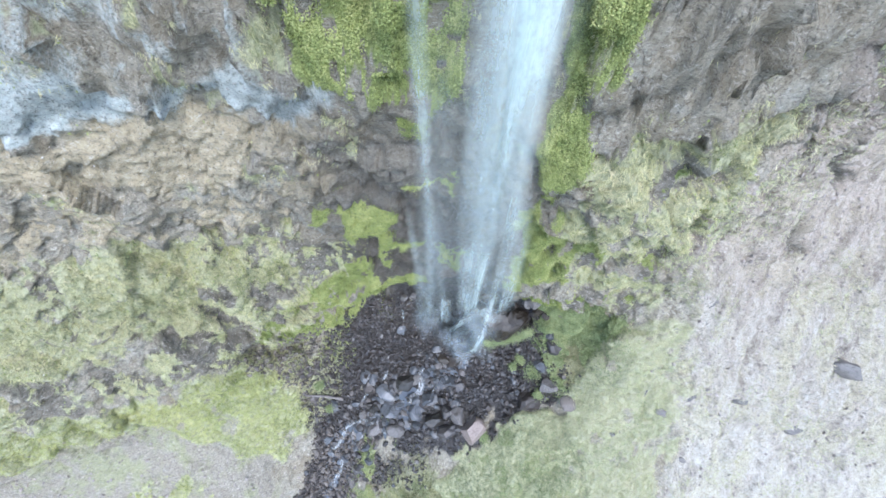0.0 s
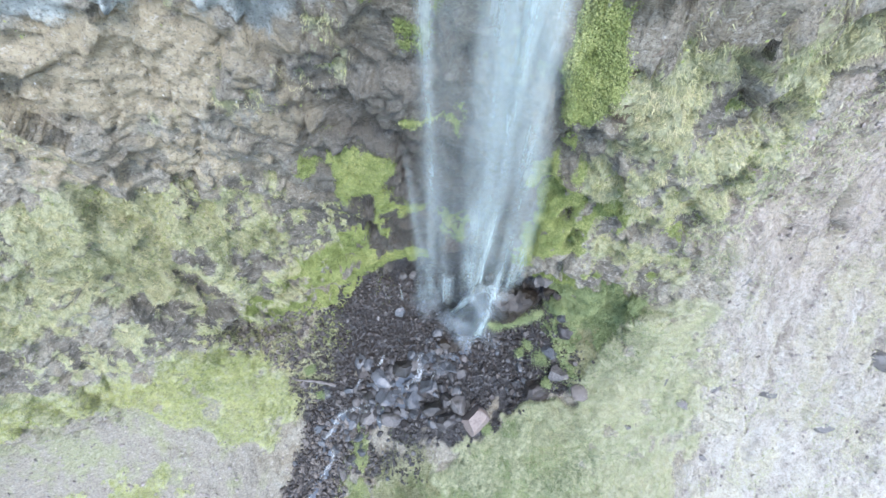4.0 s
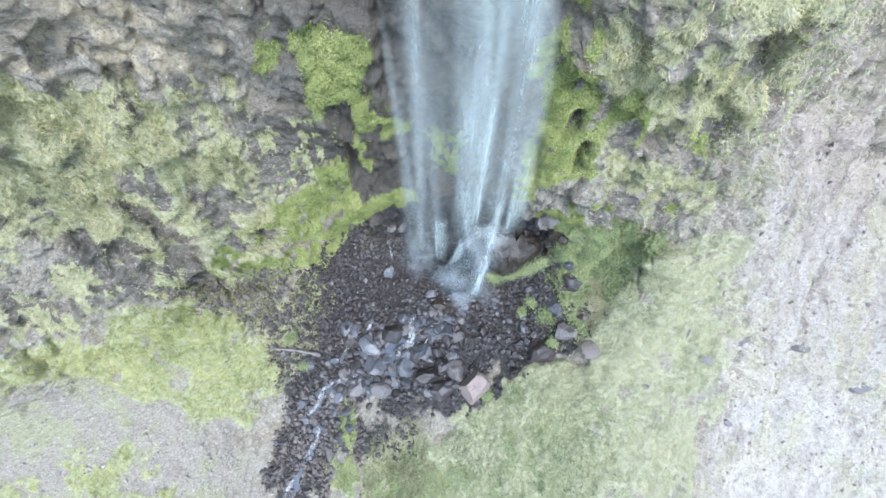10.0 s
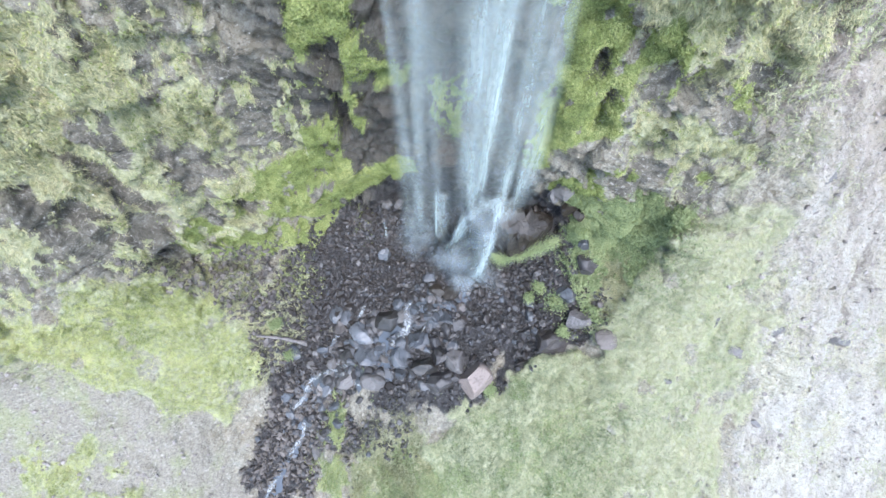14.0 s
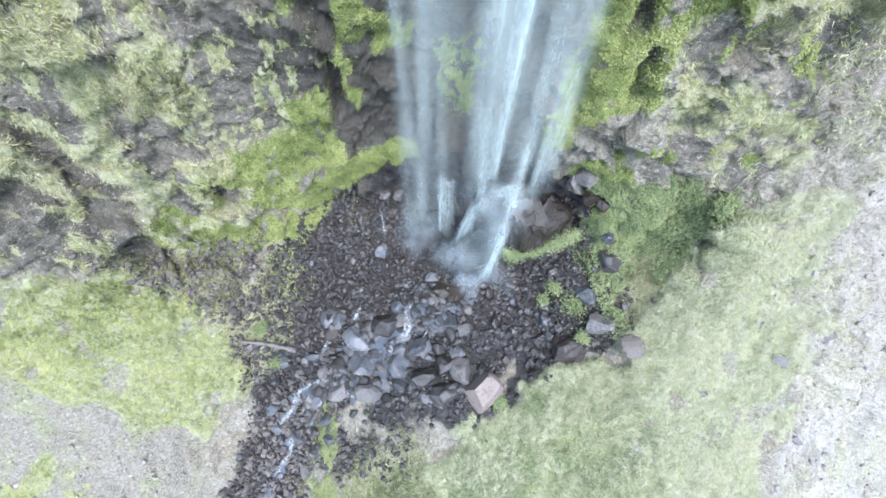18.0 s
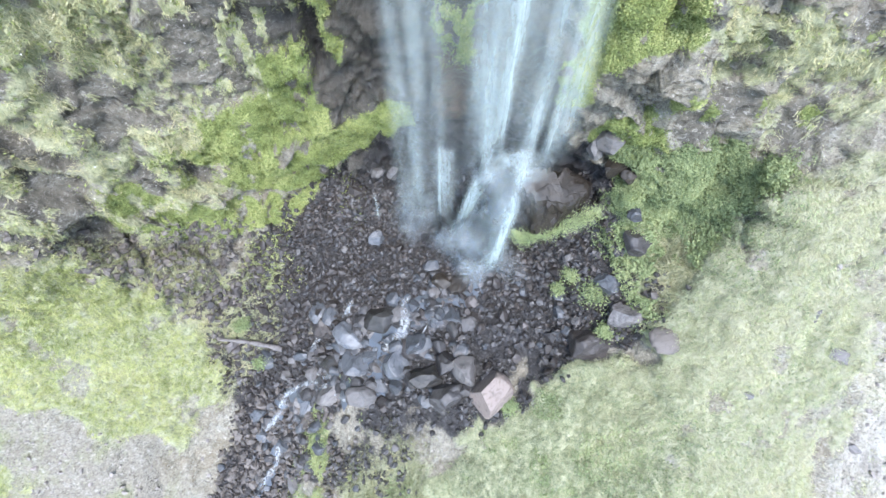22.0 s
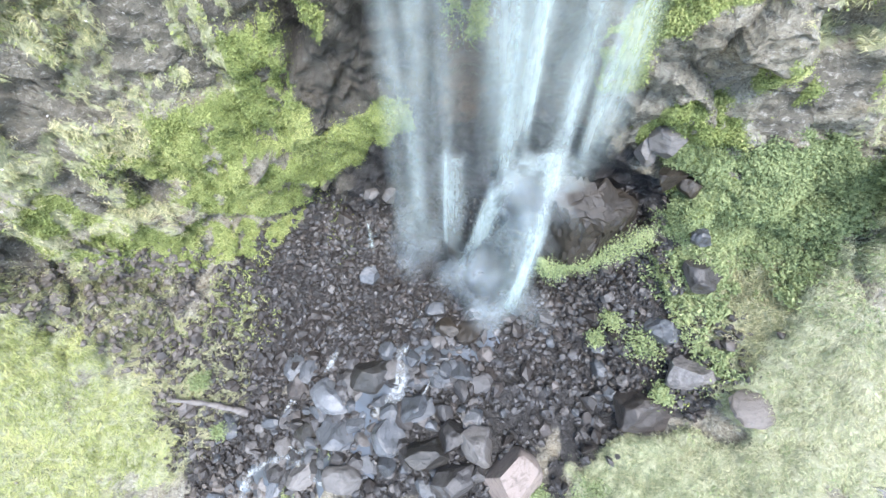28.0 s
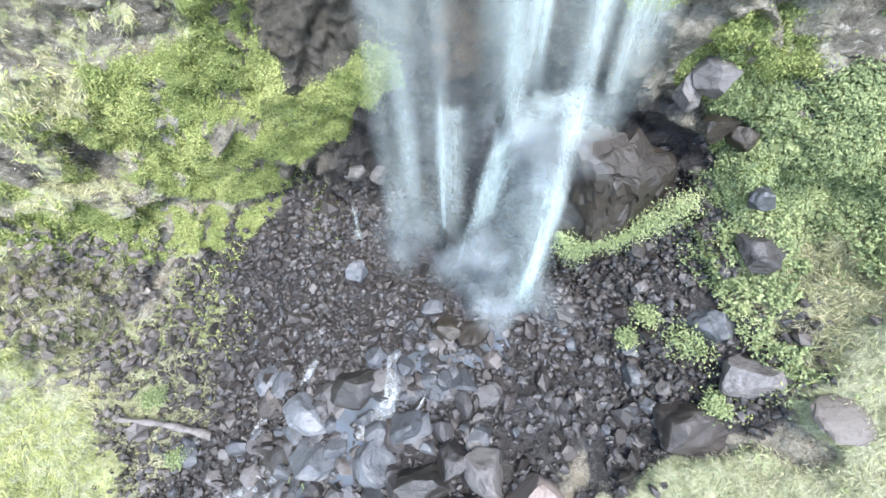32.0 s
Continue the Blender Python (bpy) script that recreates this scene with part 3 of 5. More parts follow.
def ground_material():
    m, t, bsdf = nodes_of("gorge_ground")
    p = place(t)
    big, mid, fin = noise_node(t, p, 0.22), noise_node(t, p, 1.1, 6, 0.65), noise_node(t, p, 6.0, 6, 0.7)
    streak = noise_node(t, place(t, (1.0, 0.34, 0.3)), 1.2, 8, 0.7, 0.5)
    grit = noise_node(t, p, 2.6, 8, 0.75, 0.4)
    rock = mix(t, big, ramp(t, grit, [(0.32, (0.071, 0.066, 0.053)), (0.42, (0.236, 0.218, 0.167)), (0.57, (0.355, 0.330, 0.259)), (0.75, (0.457, 0.432, 0.346))]),
               ramp(t, grit, [(0.3, (0.067, 0.062, 0.049)), (0.46, (0.197, 0.181, 0.140)), (0.7, (0.323, 0.300, 0.234))]))
    lichen = ramp(t, noise_node(t, p, 0.8, 7, 0.7), [(0.52, (0.0,)), (0.64, (0.7,))])
    rock = mix(t, lichen, rock, (0.292, 0.292, 0.247))
    ochre = ramp(t, noise_node(t, p, 0.45, 6, 0.65), [(0.48, (0.0,)), (0.62, (0.6,))])
    rock = mix(t, ochre, rock, (0.216, 0.180, 0.120))
    vor = t.nodes.new("ShaderNodeTexVoronoi")
    vor.feature = "DISTANCE_TO_EDGE"
    vor.inputs["Scale"].default_value = 0.9
    warped = t.nodes.new("ShaderNodeVectorMath")
    warped.operation = "ADD"
    wob = node(t, "ShaderNodeTexNoise", Scale=1.3, Detail=4.0)
    t.links.new(p, wob.inputs["Vector"])
    t.links.new(place(t, (1, 1, 1.5)), warped.inputs[0])
    t.links.new(wob.outputs["Color"], warped.inputs[1])
    t.links.new(warped.outputs[0], vor.inputs["Vector"])
    crack = ramp(t, vor.outputs["Distance"], [(0.0, (0.4,)), (0.03, (0.0,))])
    rock = mix(t, crack, rock, (0.035, 0.032, 0.029))
    tan = ramp(t, grit, [(0.28, (0.134, 0.120, 0.085)), (0.46, (0.347, 0.300, 0.202)), (0.72, (0.473, 0.412, 0.280))])
    chalk = ramp(t, grit, [(0.3, (0.15, 0.17, 0.16)), (0.44, (0.37, 0.42, 0.4)), (0.7, (0.56, 0.62, 0.6))])
    scree = mix(t, maths(t, "MULTIPLY", grit, 0.7), ramp(t, streak, [(0.36, (0.154, 0.132, 0.105)), (0.45, (0.303, 0.272, 0.224)), (0.55, (0.386, 0.360, 0.305)), (0.68, (0.449, 0.444, 0.397))]),
                ramp(t, grit, [(0.34, (0.102, 0.090, 0.074)), (0.46, (0.315, 0.292, 0.243)), (0.64, (0.433, 0.416, 0.361))]))
    straw = ramp(t, noise_node(t, place(t, (1, 0.5, 0.5)), 0.35, 7, 0.7), [(0.47, (0.0,)), (0.58, (0.8,))])
    scree = mix(t, straw, scree, ramp(t, grit, [(0.3, (0.252, 0.232, 0.147)), (0.7, (0.457, 0.436, 0.316))]))
    earth = ramp(t, noise_node(t, place(t, (1, 0.45, 0.45)), 0.4, 8, 0.75), [(0.54, (0.0,)), (0.63, (0.8,))])
    scree = mix(t, earth, scree, ramp(t, grit, [(0.32, (0.087, 0.075, 0.061)), (0.62, (0.252, 0.220, 0.180))]))
    # paler scree tone towards the low right end
    scree = mix(t, maths(t, "MULTIPLY", attr(t, "low_pale"), 0.22), scree, ramp(t, grit, [(0.3, (0.394, 0.380, 0.331)), (0.6, (0.599, 0.592, 0.530))]))
    scree = mix(t, maths(t, "MULTIPLY", attr(t, "umber"), 0.55), scree, ramp(t, streak, [(0.34, (0.13, 0.104, 0.083)), (0.5, (0.29, 0.238, 0.196)), (0.66, (0.41, 0.35, 0.295))]))
    gravel = ramp(t, fin, [(0.3, (0.169, 0.153, 0.120)), (0.55, (0.278, 0.255, 0.204)), (0.75, (0.353, 0.327, 0.266))])
    gravel = mix(t, straw, gravel, (0.268, 0.280, 0.155))
    turf = ramp(t, noise_node(t, p, 3.2, 7, 0.75), [(0.3, (0.126, 0.135, 0.077)), (0.46, (0.306, 0.320, 0.189)), (0.68, (0.468, 0.459, 0.306))])
    turf = mix(t, maths(t, "MULTIPLY", attr(t, "straw"), 0.5), turf, ramp(t, noise_node(t, p, 2.4, 7, 0.75), [(0.3, (0.216, 0.207, 0.149)), (0.5, (0.387, 0.373, 0.279)), (0.7, (0.486, 0.468, 0.369))]))
    mossy = ramp(t, noise_node(t, p, 4.0, 6, 0.7), [(0.25, (0.08, 0.1, 0.035)), (0.5, (0.19, 0.23, 0.075)), (0.8, (0.29, 0.325, 0.11))])
    leafy = ramp(t, noise_node(t, p, 4.0, 6, 0.7), [(0.25, (0.06, 0.085, 0.035)), (0.8, (0.19, 0.235, 0.1))])
    rust = ramp(t, mid, [(0.3, (0.06, 0.045, 0.032)), (0.7, (0.16, 0.115, 0.08))])
    shingle = ramp(t, grit, [(0.3, (0.012, 0.012, 0.012)), (0.5, (0.035, 0.033, 0.032)), (0.72, (0.1, 0.096, 0.092))])
    col = rock
    coarse = noise_node(t, place(t, (1, 1, 0.5)), 0.9, 8, 0.7, 0.6)
    bare = ramp(t, coarse, [(0.32, (0.056, 0.051, 0.039)), (0.46, (0.126, 0.116, 0.092)), (0.58, (0.176, 0.162, 0.129)), (0.72, (0.271, 0.253, 0.201))])
    for name, tone in (("tan", tan), ("chalk", chalk), ("scree", scree), ("gravel", gravel), ("face", bare)):
        edge = ramp(t, maths(t, "ADD", attr(t, name), maths(t, "MULTIPLY", maths(t, "SUBTRACT", fin, 0.5), 0.7)), [(0.35, (0.0,)), (0.65, (1.0,))])
        col = mix(t, edge, col, tone)
    speck = noise_node(t, p, 7.0, 7, 0.8, 0.3)
    flake = noise_node(t, place(t, (1, 1, 2.2)), 3.4, 8, 0.8, 0.5)
    col = mix(t, ramp(t, speck, [(0.38, (0.75,)), (0.47, (0.0,))]), col, (0.06, 0.054, 0.045))
    col = mix(t, ramp(t, flake, [(0.53, (0.0,)), (0.64, (0.6,))]), col, (0.56, 0.54, 0.48))
    damp = mix(t, 0.72, col, (0.022, 0.02, 0.02))
    col = mix(t, attr(t, "wet"), col, damp)
    for name, tone in (("stones", shingle), ("rust", rust), ("grass", turf), ("dry", turf), ("leaf", leafy), ("moss", mossy)):
        edge = ramp(t, maths(t, "ADD", attr(t, name), maths(t, "MULTIPLY", maths(t, "SUBTRACT", fin, 0.5), 0.8)), [(0.36, (0.0,)), (0.6, (1.0,))])
        col = mix(t, edge, col, tone)
    t.links.new(col, bsdf.inputs["Base Color"])
    t.links.new(ramp(t, attr(t, "wet"), [(0.2, (0.9,)), (1.0, (0.42,))]), bsdf.inputs["Roughness"])
    bump(t, bsdf, maths(t, "ADD", maths(t, "ADD", mid, grit), maths(t, "SUBTRACT", maths(t, "MULTIPLY", fin, 0.7), maths(t, "MULTIPLY", crack, 0.3))), 1.0, 0.24)
    return m


def stone_material(name, dark, light, rough=0.5, tint=None):
    m, t, bsdf = nodes_of(name)
    p = place(t)
    info = t.nodes.new("ShaderNodeObjectInfo")
    geo = t.nodes.new("ShaderNodeNewGeometry")
    rnd = maths(t, "FRACT", maths(t, "ADD", info.outputs["Random"], geo.outputs["Random Per Island"]))
    fin = noise_node(t, p, 5.0, 6, 0.65)
    col = mix(t, ramp(t, rnd, [(0.0, (0.0,)), (0.7, (0.28,)), (0.92, (0.6,)), (1.0, (1.0,))]), dark, light)
    col = mix(t, ramp(t, fin, [(0.35, (0.0,)), (0.7, (0.55,))]), col, tint or tuple(0.5 * (a + b) for a, b in zip(dark, light)))
    seams = ramp(t, noise_node(t, place(t, (0.6, 0.6, 2.4)), 3.0, 4, 0.6, 0.8), [(0.36, (0.6,)), (0.5, (0.0,))])
    col = mix(t, seams, col, tuple(0.45 * a for a in dark))
    t.links.new(col, bsdf.inputs["Base Color"])
    bsdf.inputs["Roughness"].default_value = rough
    bump(t, bsdf, noise_node(t, p, 7.0, 6, 0.7), 0.6, 0.06)
    return m


def blade_material(name, stops, rough=0.6):
    m, t, bsdf = nodes_of(name)
    p = place(t)
    shade = maths(t, "ADD", maths(t, "MULTIPLY", attr(t, "tint"), 0.5), maths(t, "MULTIPLY", maths(t, "SUBTRACT", noise_node(t, p, 0.3, 6, 0.65), 0.22), 0.9))
    t.links.new(ramp(t, shade, stops), bsdf.inputs["Base Color"])
    bsdf.inputs["Roughness"].default_value = rough
    bsdf.inputs["Specular IOR Level"].default_value = 0.25
    tr = t.nodes.new("ShaderNodeBsdfTranslucent")
    t.links.new(ramp(t, shade, stops), tr.inputs[0])
    ms = node(t, "ShaderNodeMixShader", Fac=0.25)
    out = t.nodes["Material Output"]
    t.links.new(bsdf.outputs[0], ms.inputs[1])
    t.links.new(tr.outputs[0], ms.inputs[2])
    t.links.new(ms.outputs[0], out.inputs[0])
    return m


def water_material(name, colour, density, fine_scale, vertical=0.12, gap=0.08):
    """Spray: pale drops that scatter light to both sides, denser in long strands."""
    m, t, bsdf = nodes_of(name)
    n1 = noise_node(t, place(t, (1, 1, vertical)), fine_scale, 6, 0.65, 0.7)
    n2 = noise_node(t, place(t, (1, 1, vertical * 2.2)), fine_scale * 0.3, 3, 0.5)
    n3 = noise_node(t, place(t, (1, 1, 0.5)), 5.0, 5, 0.7)
    a = maths(t, "MULTIPLY", ramp(t, n1, [(0.3, (gap,)), (0.72, (1.0,))]), ramp(t, n2, [(0.3, (0.35,)), (0.65, (1.0,))]))
    a = maths(t, "MULTIPLY", a, ramp(t, n3, [(0.3, (0.65,)), (0.6, (1.0,))]))
    a = maths(t, "MULTIPLY", maths(t, "MULTIPLY", a, attr(t, "thick")), density)
    face = node(t, "ShaderNodeBsdfDiffuse", Color=(*colour, 1))
    back = node(t, "ShaderNodeBsdfTranslucent", Color=(*colour, 1))
    clear = t.nodes.new("ShaderNodeBsdfTransparent")
    both = node(t, "ShaderNodeMixShader", Fac=0.5)
    whole = t.nodes.new("ShaderNodeMixShader")
    t.links.new(face.outputs[0], both.inputs[1])
    t.links.new(back.outputs[0], both.inputs[2])
    t.links.new(maths(t, "MINIMUM", a, 0.97), whole.inputs[0])
    t.links.new(clear.outputs[0], whole.inputs[1])
    t.links.new(both.outputs[0], whole.inputs[2])
    t.links.new(whole.outputs[0], t.nodes["Material Output"].inputs[0])
    t.nodes.remove(bsdf)
    return m


MAT_GROUND = ground_material()
MAT_STONE = stone_material("wet_basalt", (0.02, 0.0185, 0.0175), (0.115, 0.111, 0.11), 0.45)
MAT_STONE_BROWN = stone_material("brown_basalt", (0.019, 0.0162, 0.0143), (0.1, 0.087, 0.079), 0.5)
MAT_SLAB = stone_material("pale_blue_basalt", (0.034, 0.037, 0.04), (0.13, 0.139, 0.149), 0.36, (0.075, 0.081, 0.088))
MAT_DARK = stone_material("dark_basalt", (0.022, 0.021, 0.019), (0.05, 0.047, 0.041), 0.45)
MAT_PINK = stone_material("pink_rhyolite", (0.18, 0.145, 0.125), (0.27, 0.225, 0.197), 0.7, (0.22, 0.182, 0.162))
MAT_GREY = stone_material("grey_basalt", (0.085, 0.081, 0.077), (0.18, 0.169, 0.16), 0.6)
MAT_TALUS = stone_material("brown_talus", (0.07, 0.061, 0.053), (0.17, 0.15, 0.132), 0.65)
MAT_PALE = stone_material("pale_scree_stone", (0.22, 0.195, 0.175), (0.38, 0.345, 0.315), 0.7)
MAT_WHITE = stone_material("lichen_boulder", (0.085, 0.08, 0.078), (0.19, 0.178, 0.172), 0.6, (0.31, 0.295, 0.285))
MAT_WETROCK = stone_material("wet_brown_rock", (0.013, 0.0105, 0.008), (0.034, 0.028, 0.02), 0.5, (0.05, 0.04, 0.03))
MAT_CLIFF = blade_material("warm_cliff_grass", [(0.2, (0.155, 0.17, 0.094)), (0.36, (0.285, 0.305, 0.155)), (0.5, (0.42, 0.42, 0.23)), (0.64, (0.54, 0.507, 0.3)), (0.82, (0.59, 0.525, 0.357))])
MAT_GRASS = blade_material("pale_grass", [(0.2, (0.14, 0.165, 0.105)), (0.36, (0.26, 0.3, 0.165)), (0.5, (0.375, 0.4, 0.235)), (0.64, (0.48, 0.475, 0.3)), (0.82, (0.54, 0.505, 0.35))])
MAT_MEADOW = blade_material("yellow_green_grass", [(0.2, (0.13, 0.155, 0.055)), (0.36, (0.265, 0.3, 0.115)), (0.5, (0.385, 0.415, 0.17)), (0.64, (0.48, 0.485, 0.225)), (0.82, (0.53, 0.5, 0.28))])
MAT_DRY = blade_material("dry_grass", [(0.22, (0.1, 0.11, 0.055)), (0.42, (0.3, 0.31, 0.165)), (0.6, (0.46, 0.44, 0.27)), (0.8, (0.56, 0.5, 0.35))])
MAT_MOSS = blade_material("yellow_green_herb", [(0.24, (0.1, 0.13, 0.042)), (0.42, (0.21, 0.257, 0.085)), (0.58, (0.31, 0.352, 0.13)), (0.78, (0.42, 0.43, 0.19))])
MAT_LEAF = blade_material("green_leaf", [(0.22, (0.09, 0.12, 0.055)), (0.4, (0.17, 0.217, 0.1)), (0.58, (0.265, 0.315, 0.15)), (0.8, (0.37, 0.4, 0.2))])
MAT_FLOWER = blade_material("white_flower", [(0.3, (0.6, 0.6, 0.56)), (0.7, (0.75, 0.75, 0.72))])
MAT_WOOD = stone_material("grey_driftwood", (0.12, 0.108, 0.1), (0.17, 0.157, 0.147), 0.75)
MAT_FALL = water_material("falling_water", (0.84, 0.97, 0.95), 0.66, 2.6, 0.07, 0.45)
MAT_VEIL = water_material("falling_spray", (0.81, 0.94, 0.93), 0.52, 1.9, 0.09, 0.5)
MAT_HAZE = water_material("thin_spray", (0.78, 0.9, 0.9), 0.38, 1.6, 0.1, 0.4)
MAT_MIST = water_material("drifting_mist", (0.76, 0.86, 0.9), 0.3, 0.9, 0.8, 0.4)
MAT_FOAM = water_material("white_water", (0.66, 0.7, 0.71), 1.25, 4.0, 1.0, 0.0)
MAT_POOL, _t, _b = nodes_of("shallow_water")
_b.inputs["Base Color"].default_value = (0.075, 0.085, 0.095, 1)
_b.inputs["Roughness"].default_value = 0.12
bump(_t, _b, noise_node(_t, place(_t), 6.0, 3), 0.3, 0.03)


# ---------------- building helpers ----------------
def mesh_of(name, verts, faces, material, smooth=True, **attributes):
    """A mesh from arrays: verts (n, 3), faces (m, 3 or 4), and float values for each vertex."""
    me = bpy.data.meshes.new(name)
    me.vertices.add(len(verts))
    me.vertices.foreach_set("co", np.ascontiguousarray(verts, np.float32).ravel())
    me.loops.add(faces.size)
    me.loops.foreach_set("vertex_index", np.ascontiguousarray(faces, np.int32).ravel())
    me.polygons.add(len(faces))
    me.polygons.foreach_set("loop_start", np.arange(0, faces.size, faces.shape[1], dtype=np.int32))
    me.update(calc_edges=True)
    me.polygons.foreach_set("use_smooth", np.full(len(faces), smooth))
    for key, value in attributes.items():
        me.attributes.new(key, "FLOAT", "POINT").data.foreach_set("value", np.ascontiguousarray(value, np.float32).ravel())
    me.materials.append(material)
    return me


def grid_faces(h, w):
    i = np.arange(h * w).reshape(h, w)
    return np.stack([i[:-1, :-1], i[:-1, 1:], i[1:, 1:], i[1:, :-1]], -1).reshape(-1, 4)


def thing(name, label, category, group="", kind="", at=(0, 0, 0)):
    ob = tagged(new(name), label, category, group, kind)
    ob.location = at
    return ob


def under(name, me, parent, label=""):
    ob = new(name, me)
    ob.parent = parent
    if label:
        tagged(ob, label)
    return ob


def ico(level):
    bm = bmesh.new()
    bmesh.ops.create_icosphere(bm, subdivisions=level, radius=1.0)
    v = np.array([x.co[:] for x in bm.verts])
    f = np.array([[x.index for x in y.verts] for y in bm.faces])
    bm.free()
    return v, f


ICO = {n: ico(n) for n in (1, 2, 3, 4, 5)}


def rock_shape(level, seed, dims, cuts=9, lump=0.12, keep=0.62):
    """An angular rock: a ball cut flat by planes and roughened. dims: half sizes."""
    rng = np.random.default_rng(seed)
    v, f = ICO[level]
    v = v.copy()
    for _ in range(cuts + 6):
        d = rng.normal(size=3)
        d /= np.linalg.norm(d)
        over = v @ d - rng.uniform(keep - 0.12, 0.86)
        v -= np.maximum(over, 0)[:, None] * d
    v += v * (0.5 * lump * fbm(v * 1.0 + seed * 3.7, 0.5, 4, seed))[:, None]
    v /= np.abs(v).max(axis=0) * 0.97
    return v * np.array(dims), f




def on_land(x, v):
    """Place and normal of the rough land at x, v, between grid points."""
    x, v = np.atleast_1d(np.asarray(x, float)), np.atleast_1d(np.asarray(v, float))
    i = np.clip(np.searchsorted(GX, x) - 1, 0, nx - 2)
    j = np.clip(np.searchsorted(GV, v) - 1, 0, nv - 2)
    a = ((x - GX[i]) / (GX[i + 1] - GX[i]))[:, None]
    b = ((v - GV[j]) / (GV[j + 1] - GV[j]))[:, None]
    P = LAND[j, i] * (1 - a) * (1 - b) + LAND[j, i + 1] * a * (1 - b) + LAND[j + 1, i] * (1 - a) * b + LAND[j + 1, i + 1] * a * b
    return P, LNORM[j, i]


def floor_z(x, y):
    """Height of the land at (x, y) on the gorge floor."""
    v = np.linspace(1.2, 4.2, 160)
    P, _ = on_land(np.full(160, float(x)), v)
    k = int(np.argmin(np.abs(P[:, 1] - y)))
    return float(P[k, 2])


# area of each grid cell, for even scattering
_e1 = LAND[:-1, 1:] - LAND[:-1, :-1]
_e2 = LAND[1:, :-1] - LAND[:-1, :-1]
AREA = np.linalg.norm(np.cross(_e1, _e2), axis=2)


def scatter(mask, count, seed, reach=(-42, 48, 1.35, 6.75)):
    """Random places on the land where the mask (on the grid) is high: positions, normals and mask values."""
    rng = np.random.default_rng(seed)
    g = mask.reshape(nv, nx)[:-1, :-1].copy()
    X, V = XX[:-1, :-1], VV[:-1, :-1]
    g = np.where((X > reach[0]) & (X < reach[1]) & (V > reach[2]) & (V < reach[3]), g, 0)
    w = (AREA * g).ravel()
    k = rng.choice(len(w), size=count, p=w / w.sum())
    j, i = np.divmod(k, nx - 1)
    a, b = rng.random((count, 1)), rng.random((count, 1))
    P = LAND[j, i] * (1 - a) * (1 - b) + LAND[j, i + 1] * a * (1 - b) + LAND[j + 1, i] * (1 - a) * b + LAND[j + 1, i + 1] * a * b
    return P, LNORM[j, i], j * nx + i


# ---------------- the ground itself ----------------
ground = new("ground", mesh_of("ground", LAND.reshape(-1, 3), grid_faces(nv, nx), MAT_GROUND, True, **{k: M[k] for k in
             ("chalk", "tan", "moss", "rust", "grass", "scree", "gravel", "leaf", "dry", "stones", "wet", "face", "straw", "low_pale", "umber")}))
tagged(ground, "steep basalt gorge with grassy, mossy and bare walls", "gorge", kind="structure")


# ---------------- plants ----------------
def blades(name, label, category, P, N, k, material, size, count, droop, lean, seed, width=0.16):
    """Tufts of bent blades, standing off the ground and drooping by their weight."""
    rng = np.random.default_rng(seed)
    n = len(P) * count
    P, N = np.repeat(P, count, 0), np.repeat(N, count, 0)
    s = size * rng.uniform(0.6, 1.3, (n, 1)) * np.repeat(rng.uniform(0.75, 1.25, (n // count, 1)), count, 0)
    lay = np.repeat(rng.normal(size=(n // count, 3)) * 0.35, count, 0)
    down = np.array([0, 0, -1.0]) + N * N[:, 2:3]
    d = N * 0.5 + lay + rng.normal(size=(n, 3)) * lean + down * droop
    d += N * np.maximum(0.2 - np.sum(d * N, axis=1), 0)[:, None]
    d /= np.linalg.norm(d, axis=1, keepdims=True)
    side = np.cross(d, N + rng.normal(size=(n, 3)) * 0.5)
    side /= np.linalg.norm(side, axis=1, keepdims=True) + 1e-9
    root = P + rng.normal(size=(n, 3)) * size * 0.4
    w = s * width
    V = np.stack([root - side * w, root + side * w, root + d * s], 1).reshape(-1, 3)
    F = np.arange(n * 3).reshape(-1, 3)
    dryness = 0.1 * step(11, 19, P[:, 0]) - 0.04 - 0.26 * step(11, 5, P[:, 0]) * step(-12, -8, P[:, 0]) * step(9, 5, P[:, 1])
    tint = np.repeat(np.clip(np.repeat(rng.random(len(k)), count) * 0.7 + 0.35 * rng.random(n) - 0.025 + dryness, 0, 1), 3)
    ob = new(name, mesh_of(name, V, F, material, False, tint=tint))
    return tagged(ob, label, category, kind="stuff")


def leaves(name, label, category, P, N, material, size, seed, lift=0.15, flat=0.5):
    """Small folded leaves, each two facets, lying roughly along the ground."""
    rng = np.random.default_rng(seed)
    n = len(P)
    nn = N * flat + np.array([0, -0.1, 0.45]) + rng.normal(size=(n, 3)) * 0.4
    nn /= np.linalg.norm(nn, axis=1, keepdims=True)
    a = np.cross(nn, rng.normal(size=(n, 3)))
    a /= np.linalg.norm(a, axis=1, keepdims=True) + 1e-9
    b = np.cross(nn, a)
    s = size * rng.uniform(0.6, 1.5, (n, 1))
    c = P + N * rng.random((n, 1)) * lift + rng.normal(size=(n, 3)) * 0.04
    V = np.stack([c - a * s, c + b * s * 0.5 - nn * s * 0.18, c + a * s - nn * s * 0.25, c - b * s * 0.5 - nn * s * 0.18], 1).reshape(-1, 3)
    i = (np.arange(n) * 4)[:, None]
    F = np.concatenate([i + [0, 1, 2], i + [0, 2, 3]])
    clump = fbm(P, 0.7, 2, seed)
    tint = np.repeat(np.clip(0.5 + 0.33 * clump + rng.normal(size=n) * 0.2, 0, 1), 4)
    ob = new(name, mesh_of(name, V, F, material, False, tint=tint))
    return tagged(ob, label, category, kind="stuff")


